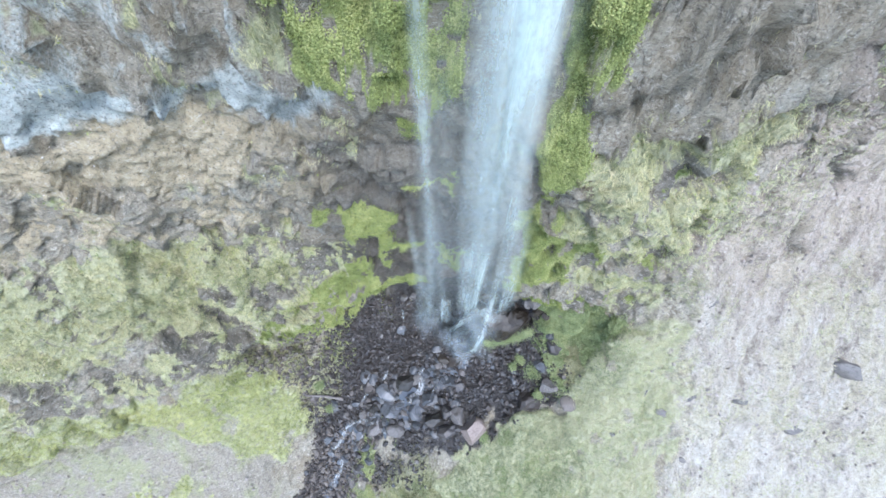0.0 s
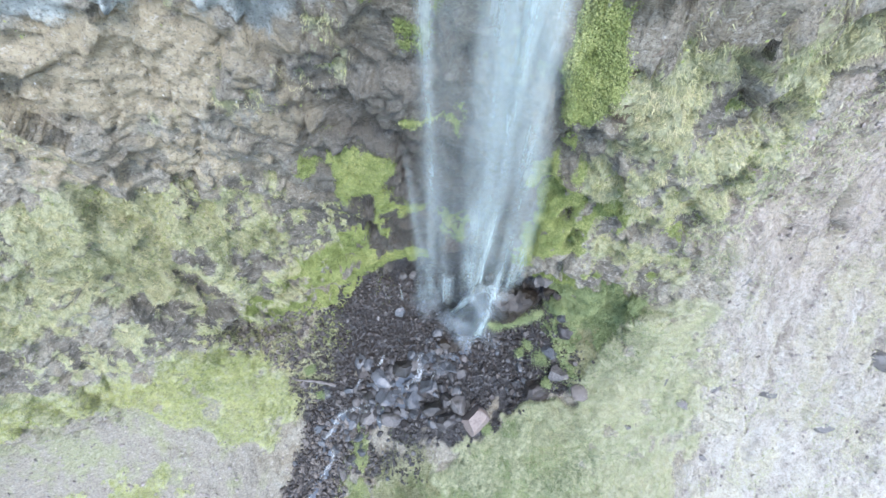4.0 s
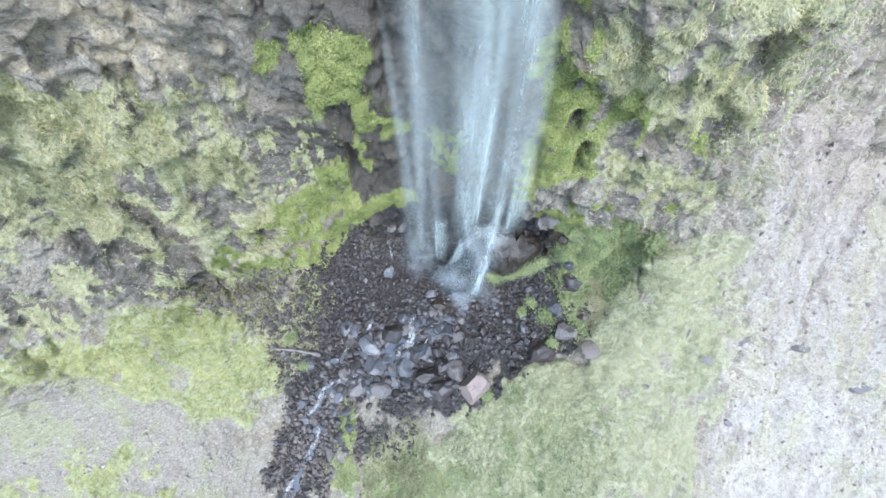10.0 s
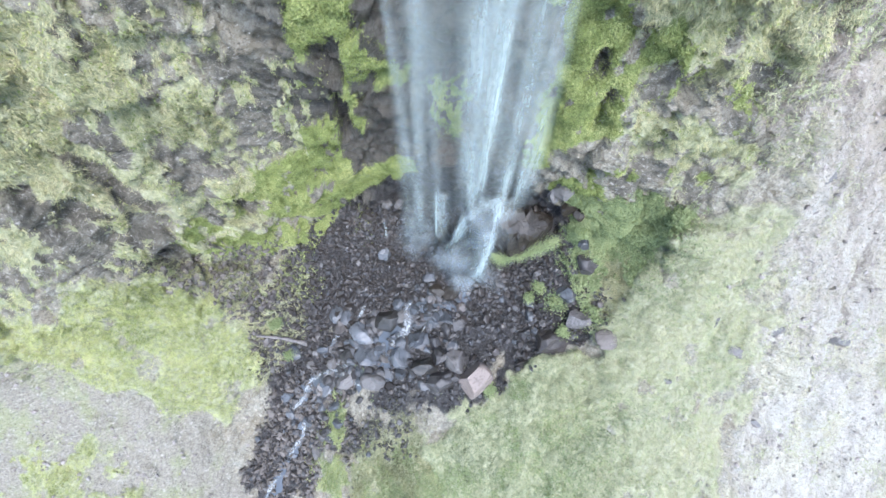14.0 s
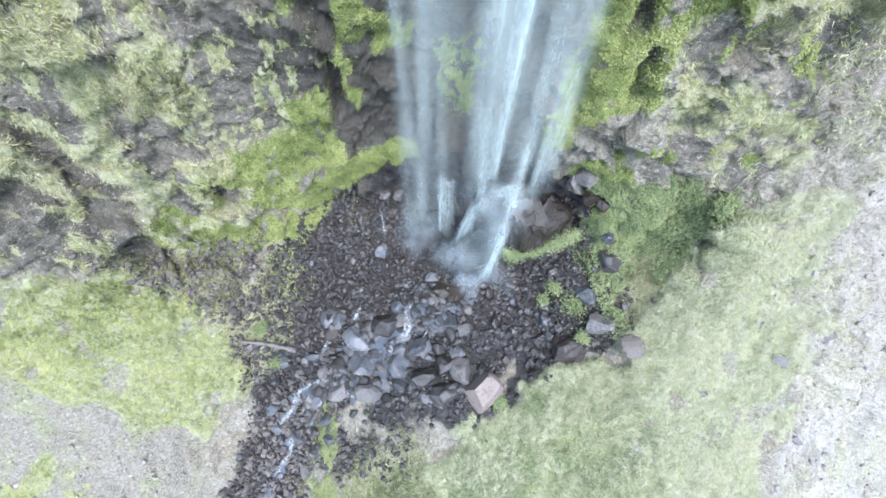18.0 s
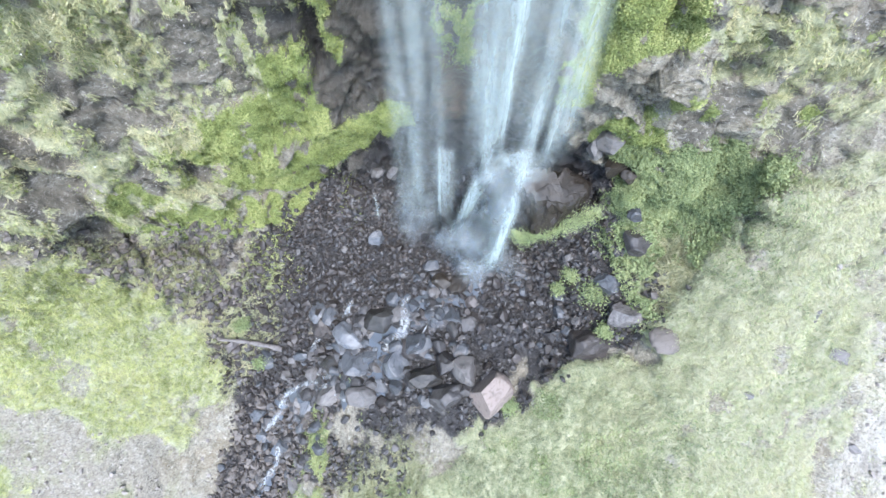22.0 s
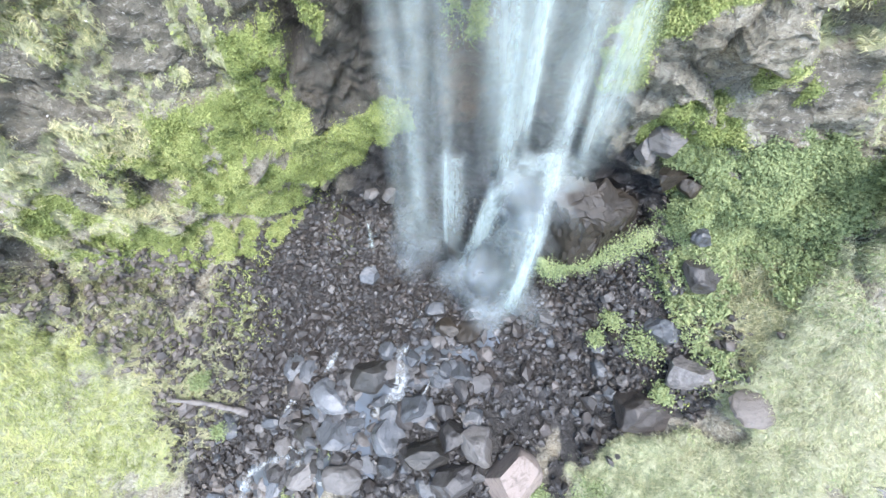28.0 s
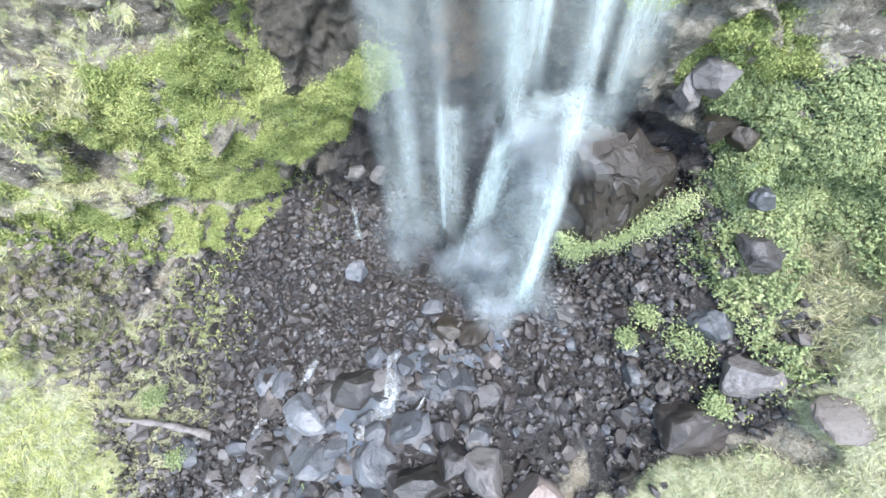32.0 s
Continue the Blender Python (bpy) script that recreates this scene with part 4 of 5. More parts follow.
near_slope = np.where(LV < 3.6, 1.0, 0.8)
sunny = step(-2, -6, LX) * step(4.0, 3.7, LV)
P, N, k = scatter(M["tuft"] ** 2 * near_slope * sunny, 24000, 103)
blades("grass", "yellow-green grass on the rounded mound", "grass", P, N, k, MAT_MEADOW, 0.21, 9, 0.8, 0.34, 104, 0.06)
steep = step(3.7, 4.0, LV)
P, N, k = scatter(M["tuft"] ** 2 * (1 - sunny) * steep, 44000, 101)
blades("grass", "long pale grass draping the rock walls", "grass", P, N, k, MAT_CLIFF, 0.22, 8, 0.9, 0.34, 102, 0.06)
P, N, k = scatter(M["tuft"] ** 2 * (1 - sunny) * (1 - steep), 36000, 105)
blades("grass", "pale yellow-green grass covering the bank", "grass", P, N, k, MAT_GRASS, 0.17, 8, 0.7, 0.34, 106, 0.06)
P, N, k = scatter(M["dry"] ** 2 * (1 - M["moss"]), 19000, 111)
blades("grass", "dry straw-coloured grass and stems by the stones", "grass", P, N, k, MAT_DRY, 0.22, 6, 0.3, 0.5, 112, 0.055)
P, N, k = scatter(M["scree"] * np.clip(step(0.0, 0.3, patch + 0.5 * wide) * 0.25 + step(24, 17, LX) * step(-0.1, 0.15, comb + patch), 0, 1), 14000, 121)
blades("grass", "sparse bleached grass on the scree slope", "grass", P, N, k, MAT_GRASS, 0.22, 4, 0.5, 0.4, 122, 0.09)
P, N, k = scatter(M["moss"] ** 2, 400000, 131)
leaves("moss", "bright yellow-green moss and small herbs on wet rock", "moss", P, N, MAT_MOSS, 0.039, 132, 0.13)
P, N, k = scatter(M["leaf"] ** 2, 165000, 141)
leaves("creeper", "dense green broad-leaved creeper covering the bank", "creeper", P, N, MAT_LEAF, 0.045, 142, 0.3)
P, N, k = scatter(M["grass"] * step(0.1, 0.4, wide + fine) * step(3.5, 4, LV), 11000, 151)
leaves("herb", "green herbs growing among the cliff grass", "herb", P, N, MAT_MOSS, 0.07, 152, 0.2)
P, N, k = scatter(M["tuft"] * (0.15 + 0.85 * step(13, 6, LX)) * step(20, 16, LX) * step(-12, -9, LX) * step(3.6, 3.3, LV) * step(-0.05, 0.15, patch + 0.4 * fine), 30000, 157)
leaves("herb", "low green herbs growing through the bank's grass", "herb", P, N, MAT_LEAF, 0.06, 158, 0.25)
P, N, k = scatter(M["dry"] * step(7, 9, LX) * step(-0.05, 0.15, patch + 0.5 * fine), 24000, 155)
leaves("scrub", "grey-green scrub leaves over the stony bank", "scrub", P, N, MAT_LEAF, 0.06, 156, 0.45)
P, N, k = scatter(M["stones"] * step(0.15, 0.35, patch) * step(2.3, 3.0, LV) * step(6, 11, np.abs(LX - 1)), 5000, 161)
leaves("herb", "small herbs scattered among the floor stones", "herb", P, N, MAT_MOSS, 0.06, 162, 0.12)


P, N, k = scatter(high * step(-7, -10, LX) * step(6.0, 5.7, LV) * step(0.1, 0.3, wide + 0.5 * fine) * (1 - M["moss"]), 280, 171)
leaves("flowers", "tiny white flowers dotted over the cliff face", "flowers", P, N, MAT_FLOWER, 0.045, 172, 0.2)

# ---------------- water ----------------
def ribbon(path, widths, across, seed, bow=0.25):
    """A falling sheet along path [(x, y, z)...]: vertices, faces and thickness, thin at its edges and ragged."""
    rng = np.random.default_rng(seed)
    path, widths = np.array(path, float), np.array(widths, float)
    n = 70
    s = np.linspace(0, 1, n)
    at = np.linspace(0, 1, len(path))
    c = np.stack([hermite(s, at, path[:, a]) for a in range(3)], 1)
    w = hermite(s, at, widths)
    u = np.linspace(-1, 1, across)
    V = np.zeros((n, across, 3))
    V[..., 0] = c[:, None, 0] + u[None] * w[:, None]
    V[..., 1] = c[:, None, 1] - bow * (1 - u[None] ** 2) * np.minimum(w[:, None], 1.0)
    V[..., 2] = c[:, None, 2]
    q = V.reshape(-1, 3) * np.array([1.2, 1, 0.12]) + seed
    V[..., 0] += 0.14 * fbm(q, 1.0, 3, seed).reshape(n, across)
    V[..., 1] += 0.25 * fbm(q + 50, 1.0, 3, seed).reshape(n, across)
    fade = 1 - 0.55 * s[:, None] * (path[0][2] > 40 and widths.max() > 1.5)
    t = fade * (1 - u[None] ** 2) ** 2.0 * np.minimum(1, 7 * (1 - s[:, None]) + 0.2) * np.minimum(1, 6 * s[:, None] + (1.0 if path[0][2] > 40 else 0.1))
    return V.reshape(-1, 3), grid_faces(n, across), t


waterfall = thing("waterfall", "white waterfall in several veils down the gorge wall", "waterfall")
TOP = 60.5
STREAMS = [
    ("main_stream", MAT_FALL, [(2.7, 11.6, TOP), (2.75, 11.1, 46), (2.6, 11.0, 33), (2.8, 11.0, 24), (2.8, 11.0, 15), (2.2, 10.9, 8.0), (1.2, 11.2, 0.6)], (0.75, 0.95, 1.0, 0.8, 0.65, 0.6, 0.6), 21),
    ("main_stream", MAT_FALL, [(2.9, 11.5, TOP), (3.1, 10.8, 46), (3.3, 10.7, 33), (4.1, 10.8, 24), (4.4, 10.9, 15), (4.0, 10.2, 9.2), (3.7, 9.2, 3.5), (3.0, 9.2, -0.4)], (0.5, 0.7, 0.8, 0.6, 0.55, 0.5, 0.45, 0.6), 17),
    ("main_stream", MAT_FALL, [(2.75, 11.4, TOP), (2.8, 10.9, 46), (2.75, 10.8, 33), (2.95, 10.8, 24), (2.9, 10.8, 15), (2.95, 10.8, 9.2)], (0.3, 0.4, 0.4, 0.3, 0.25, 0.3), 15),
    ("main_stream", MAT_VEIL, [(2.3, 11.7, TOP), (2.1, 11.0, 46), (1.7, 11.0, 33), (1.9, 11.0, 22), (2.0, 10.9, 9.0)], (0.7, 0.9, 1.0, 1.1, 1.0), 19),
    ("spray_veil", MAT_VEIL, [(2.6, 11.7, TOP), (2.7, 11.1, 42), (2.9, 11.0, 28), (3.4, 11.0, 18), (3.5, 11.0, 8.5)], (1.3, 1.8, 2.4, 2.8, 2.8), 23),
    ("spray_veil", MAT_HAZE, [(2.4, 11.7, TOP), (2.3, 11.2, 42), (2.2, 11.2, 30), (2.2, 11.2, 18), (2.2, 11.2, 8.5)], (1.4, 2.2, 3.4, 4.2, 4.4), 25),
    ("spray_veil", MAT_HAZE, [(0.4, 12.2, 40), (-0.3, 12.0, 28), (-0.5, 11.8, 15), (-0.7, 11.9, 1.0)], (0.6, 1.4, 2.0, 2.6), 21),
    ("side_stream", MAT_VEIL, [(3.3, 11.5, 46), (3.7, 11.2, 34), (4.9, 11.1, 24), (5.5, 11.0, 15), (5.9, 10.9, 9.2)], (0.4, 0.6, 0.8, 0.8, 0.8), 17),
    ("side_stream", MAT_VEIL, [(4.9, 11.2, 22), (5.1, 10.9, 14), (5.2, 10.8, 9.2)], (0.2, 0.3, 0.4), 15),
    ("side_stream", MAT_VEIL, [(2.0, 11.3, 26), (2.1, 11.0, 16), (2.2, 11.0, 9.4)], (0.2, 0.3, 0.4), 15),
    ("left_stream", MAT_VEIL, [(-0.6, 12.3, TOP), (-0.6, 11.9, 42), (-0.7, 11.8, 28), (-0.9, 12.0, 15), (-1.7, 12.2, 2.0)], (0.4, 0.45, 0.5, 0.55, 0.7), 15),
    ("left_stream", MAT_HAZE, [(-2.1, 13.0, 26), (-1.9, 12.5, 18), (-1.5, 12.3, 10), (-1.1, 12.3, 2.0)], (0.25, 0.4, 0.5, 0.6), 15),
    ("left_stream", MAT_HAZE, [(-1.9, 13.0, 22), (-1.9, 12.5, 14), (-2.1, 12.4, 7), (-2.3, 12.5, 1.0)], (0.4, 0.6, 0.7, 0.8), 15),
    ("left_stream", MAT_HAZE, [(-0.4, 13.0, 25), (-0.2, 12.5, 16), (0.05, 12.3, 9), (0.0, 12.3, 1.5)], (0.3, 0.42, 0.45, 0.5), 15),
    ("left_stream", MAT_FALL, [(0.05, 12.4, 9.2), (0.02, 12.1, 6), (-0.05, 12.1, 1.5)], (0.16, 0.2, 0.28), 13),
    ("left_ledge_spill", MAT_VEIL, [(0.4, 12.5, 8.5), (0.4, 12.0, 8.3), (0.4, 11.8, 6), (0.35, 11.8, 2)], (0.8, 0.9, 0.8, 0.6), 17),
    ("lower_cascade", MAT_FALL, [(2.9, 10.8, 9.3), (2.2, 10.4, 7.8), (1.5, 10.8, 4), (0.8, 11.4, 0.0)], (1.0, 0.8, 0.6, 0.65), 19),
    ("lower_cascade", MAT_FALL, [(2.6, 10.7, 9.2), (1.9, 10.3, 7.6), (1.2, 10.7, 4), (0.5, 11.3, 0.2)], (0.4, 0.36, 0.3, 0.35), 15),
    ("lower_cascade", MAT_FALL, [(3.7, 10.4, 9.2), (3.9, 9.3, 7.4), (3.5, 9.0, 3.4), (2.9, 9.2, -0.4)], (0.5, 0.4, 0.42, 0.6), 17),
    ("cascade_veil", MAT_HAZE, [(3.0, 10.7, 9.2), (2.5, 10.0, 7.4), (2.1, 10.2, 3.5), (1.7, 10.4, -0.2)], (1.2, 1.4, 1.7, 1.9), 21),
    ("cascade_veil", MAT_HAZE, [(3.3, 10.5, 9.0), (3.2, 9.5, 7.0), (2.8, 9.4, 3.5), (2.5, 9.5, -0.4)], (0.8, 1.0, 1.3, 1.5), 19),
    ("cascade_veil", MAT_VEIL, [(3.3, 10.3, 9.1), (3.5, 9.1, 6.8), (3.3, 8.8, 3.2), (3.0, 9.0, -0.4)], (0.7, 0.8, 1.0, 1.2), 19),
    ("lip_foam", MAT_VEIL, [(3.9, 11.5, 9.75), (3.9, 11.0, 9.6), (3.9, 10.5, 9.35), (3.9, 10.1, 8.8)], (0.8, 1.9, 2.2, 2.0), 25),
    ("lip_foam", MAT_VEIL, [(2.9, 11.4, 9.8), (2.9, 10.9, 9.65), (2.8, 10.5, 9.2), (2.5, 10.2, 8.4)], (0.5, 0.9, 1.0, 0.9), 21),
    ("trickle", MAT_FALL, [(-4.5, 13.1, 2.4), (-4.4, 12.8, 1.7), (-4.35, 12.5, 0.7)], (0.08, 0.12, 0.26), 9),
]
for n, (name, mat, path, widths, across) in enumerate(STREAMS):
    V, F, t = ribbon(path, widths, across, 7 + n)
    under(name, mesh_of(name, V, F, mat, True, thick=t), waterfall)


def puff(centre, radius, seed, material, parent, name):
    """A thin cup of drifting spray, fading to its rim."""
    rng = np.random.default_rng(seed)
    r, a = np.linspace(0.02, 1, 9), np.linspace(0, 2 * math.pi, 25)
    R, A = np.meshgrid(r, a, indexing="ij")
    p = np.stack([R * np.cos(A) * radius, R * np.sin(A) * radius * 0.8, 0.4 * radius * (1 - R ** 2)], -1).reshape(-1, 3)
    p += 0.25 * radius * np.stack([fbm(p / radius + seed * 5 + 9 * c, 0.6, 2, seed) for c in range(3)], 1)
    m = Euler((rng.uniform(0.2, 0.9), rng.uniform(-0.4, 0.4), rng.uniform(0, 6))).to_matrix()
    p = p @ np.array(m).T + np.array(centre)
    t = ((1 - R ** 2) ** 1.5).ravel()
    under(name, mesh_of(name, p, grid_faces(9, 25), material, True, thick=t), parent)


rng = np.random.default_rng(5)
for n in range(40):
    c = [(2.8, 9.3, 0.5), (1.4, 10.8, 0.9), (-1.4, 12.0, 1.0), (3.2, 10.2, 7.6), (2.6, 10.0, 3.5)][n % 5]
    c = np.array(c) + rng.normal(size=3) * (0.9, 0.6, 0.7) + (0, 0, 0.3)
    puff(c, rng.uniform(1.0, 2.3), 200 + n, MAT_MIST, waterfall, "mist")

def brook(name, label, points, widths, material, lift, parent):
    """A strip of water laid over the bed, through plan points (x, y)."""
    points = np.array(points, float)
    n = 10 * len(points)
    s, at = np.linspace(0, 1, n), np.linspace(0, 1, len(points))
    x, y, w = hermite(s, at, points[:, 0]), hermite(s, at, points[:, 1]), hermite(s, at, widths)
    d = np.stack([np.gradient(x), np.gradient(y)], 1)
    d /= np.linalg.norm(d, axis=1, keepdims=True)
    z = np.array([floor_z(a, b) for a, b in zip(x, y)])
    z = np.convolve(np.pad(z, 3, mode="edge"), np.ones(7) / 7, "valid")
    u = np.linspace(-1, 1, 7)
    q = np.stack([x, y, z], 1)
    w = 1.25 * w * (1 + 1.1 * fbm(q * 1.7, 0.8, 3, 3))
    V = np.zeros((n, 7, 3))
    V[..., 0] = x[:, None] - d[:, 1:2] * u * w[:, None]
    V[..., 1] = y[:, None] + d[:, 0:1] * u * w[:, None]
    V[..., 2] = z[:, None] + lift + 0.06 * (1 - u ** 2)
    V = V.reshape(-1, 3)
    V[:, 2] += 0.12 * fbm(V, 0.5, 2, 8)
    t = np.ones((n, 1)) * (1 - np.abs(u) ** 3)
    under(name, mesh_of(name, V, grid_faces(n, 7), material, True, thick=t), parent, label)


stream = thing("stream", "shallow rocky stream with white rapids among boulders", "stream")
BED = [(2.6, 8.0), (1.0, 7.2), (-1.9, 6.8), (-2.4, 5.2), (-3.5, 3.9), (-5.2, 2.6), (-8.3, 2.0), (-11.2, 1.2), (-12.2, -0.6), (-11.7, -2.6), (-12.9, -4.8), (-14.6, -8.1), (-16, -13)]
brook("pool", "", BED, [0.6, 0.8, 0.8, 1.0, 1.3, 1.3, 0.9, 0.5, 0.4, 0.4, 0.4, 0.5, 0.6], MAT_POOL, 0.12, stream)
for path, w in (([(-2.0, 7.3), (-2.5, 6.7), (-2.3, 5.9), (-2.4, 5.1), (-2.9, 4.4), (-3.7, 3.8)], [0.12, 0.2, 0.34, 0.4, 0.42, 0.16]),
                ([(-6.1, 0.7), (-7.3, 1.3), (-8.5, 2.1), (-9.8, 1.9), (-11.1, 1.3)], [0.1, 0.16, 0.2, 0.14, 0.2]),
                ([(-11.0, 1.4), (-11.4, 0.6), (-11.9, -0.3), (-12.6, -1.0)], [0.16, 0.22, 0.18, 0.24]),
                ([(-11.6, -2.0), (-11.6, -2.9), (-12.2, -3.9), (-12.9, -4.9)], [0.14, 0.24, 0.26, 0.2]),
                ([(-13.4, -6.2), (-14.3, -7.4), (-14.8, -8.6)], [0.1, 0.16, 0.14]),
                ([(-6.1, 7.2), (-6.4, 6.6), (-6.8, 6.1)], [0.08, 0.14, 0.1]), ([(-8.3, 5.2), (-8.7, 4.7), (-9.0, 4.2)], [0.1, 0.16, 0.1]),
                ([(-7.2, 2.9), (-7.9, 2.3), (-8.6, 2.6)], [0.1, 0.16, 0.12]), ([(-0.6, 5.9), (-1.0, 4.9), (-1.6, 4.4)], [0.06, 0.1, 0.06])):
    brook("rapid", "white foaming water", path, w, MAT_FOAM, 0.46, stream)


# ---------------- rocks ----------------
def boulder(label, x, y, dims, material, seed, turn=0.0, sink=0.3, z=None, cuts=9, level=4, lump=0.3, name="boulder", group=""):
    V, F = rock_shape(level, seed, dims, cuts, lump)
    me = mesh_of(name, V, F, material, False)
    ob = tagged(new(name, me), label, "boulder", group)
    ob.location = (x, y, (floor_z(x, y) if z is None else z) + dims[2] * (1 - 2 * sink) * 0.9)
    ob.rotation_euler = (0, 0, radians(turn))
    return ob


boulder("dark brown-green boulder beside the white rapid", -4.2, 5.9, (1.25, 1.15, 0.9), MAT_DARK, 11, 20)
boulder("pale blue-grey slab lying in the stream", -6.0, 4.8, (1.35, 0.95, 0.6), MAT_SLAB, 12, -35)
boulder("flat pale slab split by dark clefts in the stream", -5.3, 3.1, (1.5, 1.0, 0.5), MAT_SLAB, 13, 5)
boulder("rounded pale blue boulder with a dark rim in the stream", -2.75, 2.9, (0.95, 1.0, 0.7), MAT_SLAB, 14, 40)
boulder("blue-grey boulder in the stream", -1.4, 4.2, (0.95, 0.85, 0.65), MAT_SLAB, 15, 70)
boulder("black wet boulder at the stream's edge", -0.8, 2.1, (1.3, 0.75, 0.7), MAT_DARK, 16, 15)
boulder("dark boulder leaning beside the stream", 0.6, 2.8, (0.9, 0.8, 0.7), MAT_STONE, 17, 60)
boulder("grey-brown boulder by the pink block", 1.7, 2.5, (1.1, 0.9, 0.8), MAT_GREY, 18, 110)
boulder("pinkish pale angular block at the grass edge", 3.1, 1.0, (1.55, 1.25, 1.2), MAT_PINK, 19, 25, 0.3, None, 4, 4, 0.05)
boulder("dark wet boulder below the pink block", 0.4, 0.9, (1.3, 0.8, 0.75), MAT_STONE, 20, 30)
boulder("brown-grey boulder half sunk in the bank", 8.9, 3.8, (1.35, 1.05, 0.9), MAT_STONE_BROWN, 21, -20)
boulder("pale lichen-patched boulder on the stony bank", 10.8, 5.2, (1.3, 1.1, 1.0), MAT_WHITE, 122, -30, 0.35, None, 14, 4, 0.25)
boulder("bluish grey boulder among dry grass", 10.3, 7.0, (0.95, 0.75, 0.7), MAT_SLAB, 123, -10, 0.4)
boulder("dark grey boulder framed by creeper", 11.0, 8.5, (0.9, 0.8, 0.7), MAT_STONE, 24, 10, 0.35, 5.0)
boulder("grey slab set into the grassy slope", 12.7, 3.7, (1.2, 0.9, 0.3), MAT_TALUS, 25, 30, 0.3)
boulder("pale grey fractured rock beside the fall", 8.5, 11.6, (0.85, 0.7, 0.6), MAT_GREY, 126, 20, 0.5, 9.9)
boulder("pale grey fractured rock beside the fall", 7.9, 11.7, (0.45, 0.45, 0.6), MAT_GREY, 127, 60, 0.5, 9.3)
boulder("black wet rock wedged beside the pale rocks", 9.2, 11.3, (0.75, 0.5, 0.45), MAT_WETROCK, 128, 35, 0.5, 8.3)
boulder("black wet rock wedged beside the pale rocks", 9.9, 11.0, (0.55, 0.45, 0.5), MAT_WETROCK, 129, 75, 0.5, 8.1)
boulder("pale grey rock showing through the creeper", 10.4, 9.2, (0.5, 0.45, 0.5), MAT_SLAB, 130, 30, 0.4, 6.9)
boulder("blue-grey boulder among dark gravel", 7.8, 6.9, (0.5, 0.4, 0.3), MAT_SLAB, 131, 10)
boulder("blue-grey boulder among dark gravel", 7.6, 6.0, (0.42, 0.6, 0.35), MAT_SLAB, 132, 30)
boulder("blue-grey boulder among dark gravel", 7.3, 4.5, (0.42, 0.45, 0.3), MAT_SLAB, 133, 50)
boulder("blue-grey boulder among dark gravel", 8.0, 4.7, (0.36, 0.4, 0.3), MAT_SLAB, 134, 70)
boulder("pale rounded boulder among dark gravel", 8.6, 5.3, (0.4, 0.32, 0.3), MAT_GREY, 135, 20)
boulder("pale blue slab beside the white rapid", -0.3, 6.6, (0.75, 0.6, 0.4), MAT_SLAB, 136, 20)
boulder("dark brown boulder at the stream's edge", -8.2, 5.5, (0.75, 0.8, 0.6), MAT_STONE_BROWN, 137, 40)
boulder("pale angular boulder under the mossy wall", -4.2, 14.0, (0.5, 0.45, 0.45), MAT_GREY, 138, 10, 0.3, 3.6)
boulder("pale angular boulder under the mossy wall", -3.2, 14.2, (0.45, 0.4, 0.45), MAT_GREY, 139, 55, 0.3, 3.2)
boulder("square grey boulder on the stony floor", -2.5, 8.9, (0.3, 0.26, 0.28), MAT_GREY, 140, 15)
boulder("square grey boulder on the stony floor", -3.7, 8.2, (0.5, 0.4, 0.4), MAT_STONE_BROWN, 141, 25)
boulder("dark brown boulder at the stream's edge", -8.3, 8.0, (0.6, 0.4, 0.4), MAT_STONE_BROWN, 142, 70)
boulder("pale grey stone at the foot of the ledge rock", 5.6, 9.0, (0.3, 0.26, 0.26), MAT_GREY, 143, 25)
boulder("pale grey stone at the foot of the ledge rock", 8.2, 9.0, (0.5, 0.4, 0.4), MAT_GREY, 144, 45)
boulder("brown wedge of rock under the cascade", 1.2, 8.0, (1.0, 0.7, 0.7), MAT_WETROCK, 28, 40)
boulder("dark brown upright rock by the pool", 0.1, 8.2, (0.7, 0.6, 0.75), MAT_WETROCK, 29, 0)
boulder("dark ledge block under the thin veil", 0.6, 12.3, (0.85, 0.7, 1.9), MAT_DARK, 30, 5, 0.1)
boulder("wet black block at the foot of the wall", -1.8, 12.6, (0.8, 0.6, 0.8), MAT_DARK, 31, 45)
boulder("blue-grey boulder at the foot of the wall", -4.6, 11.6, (0.7, 0.6, 0.6), MAT_SLAB, 32, 45)
boulder("brown-grey boulder on the stream bank", -7.4, 1.3, (1.1, 0.8, 0.7), MAT_GREY, 33, 15)
boulder("brown-grey boulder on the stream bank", -5.0, 0.9, (1.2, 0.8, 0.7), MAT_GREY, 34, -15)
boulder("dark wet boulder standing in the rapids", -7.6, 3.2, (0.85, 0.9, 0.8), MAT_DARK, 35, 0)

# the ledge rock that splits the fall, with its moss fringe
ledge = thing("ledge_rock", "large wet brown ledge rock splitting the waterfall, fringed with moss", "rock", at=(6.0, 10.9, 6.0))
V, F = rock_shape(5, 77, (3.0, 2.1, 3.7), 9, 0.16, 0.6)
for way, reach in (((-0.5, -0.86, 0.1), 1.75), ((0.32, -0.9, 0.3), 1.9), ((0.9, -0.3, 0.3), 2.5)):
    way = np.array(way) / np.linalg.norm(way)
    V -= np.maximum(V @ way - reach, 0)[:, None] * way
V[:, 2] = np.minimum(V[:, 2], 3.2 + 0.3 * fbm(V, 0.8, 3, 6))
V[:, 2] -= 0.35 * np.maximum(V[:, 0] - 0.3, 0)
V += 0.22 * (cells((V + 31) * (1.4, 1, 0.45), 0.5, 3)[2][:, None] - 0.5) * np.array([0.4, 1.0, 0.4]) * (1 + 2.5 * step(1.6, 2.8, V[:, 2]))[:, None]
crag = step(0.9, 1.8, V[:, 2] + 0.5 * fbm(V, 0.9, 2, 12))
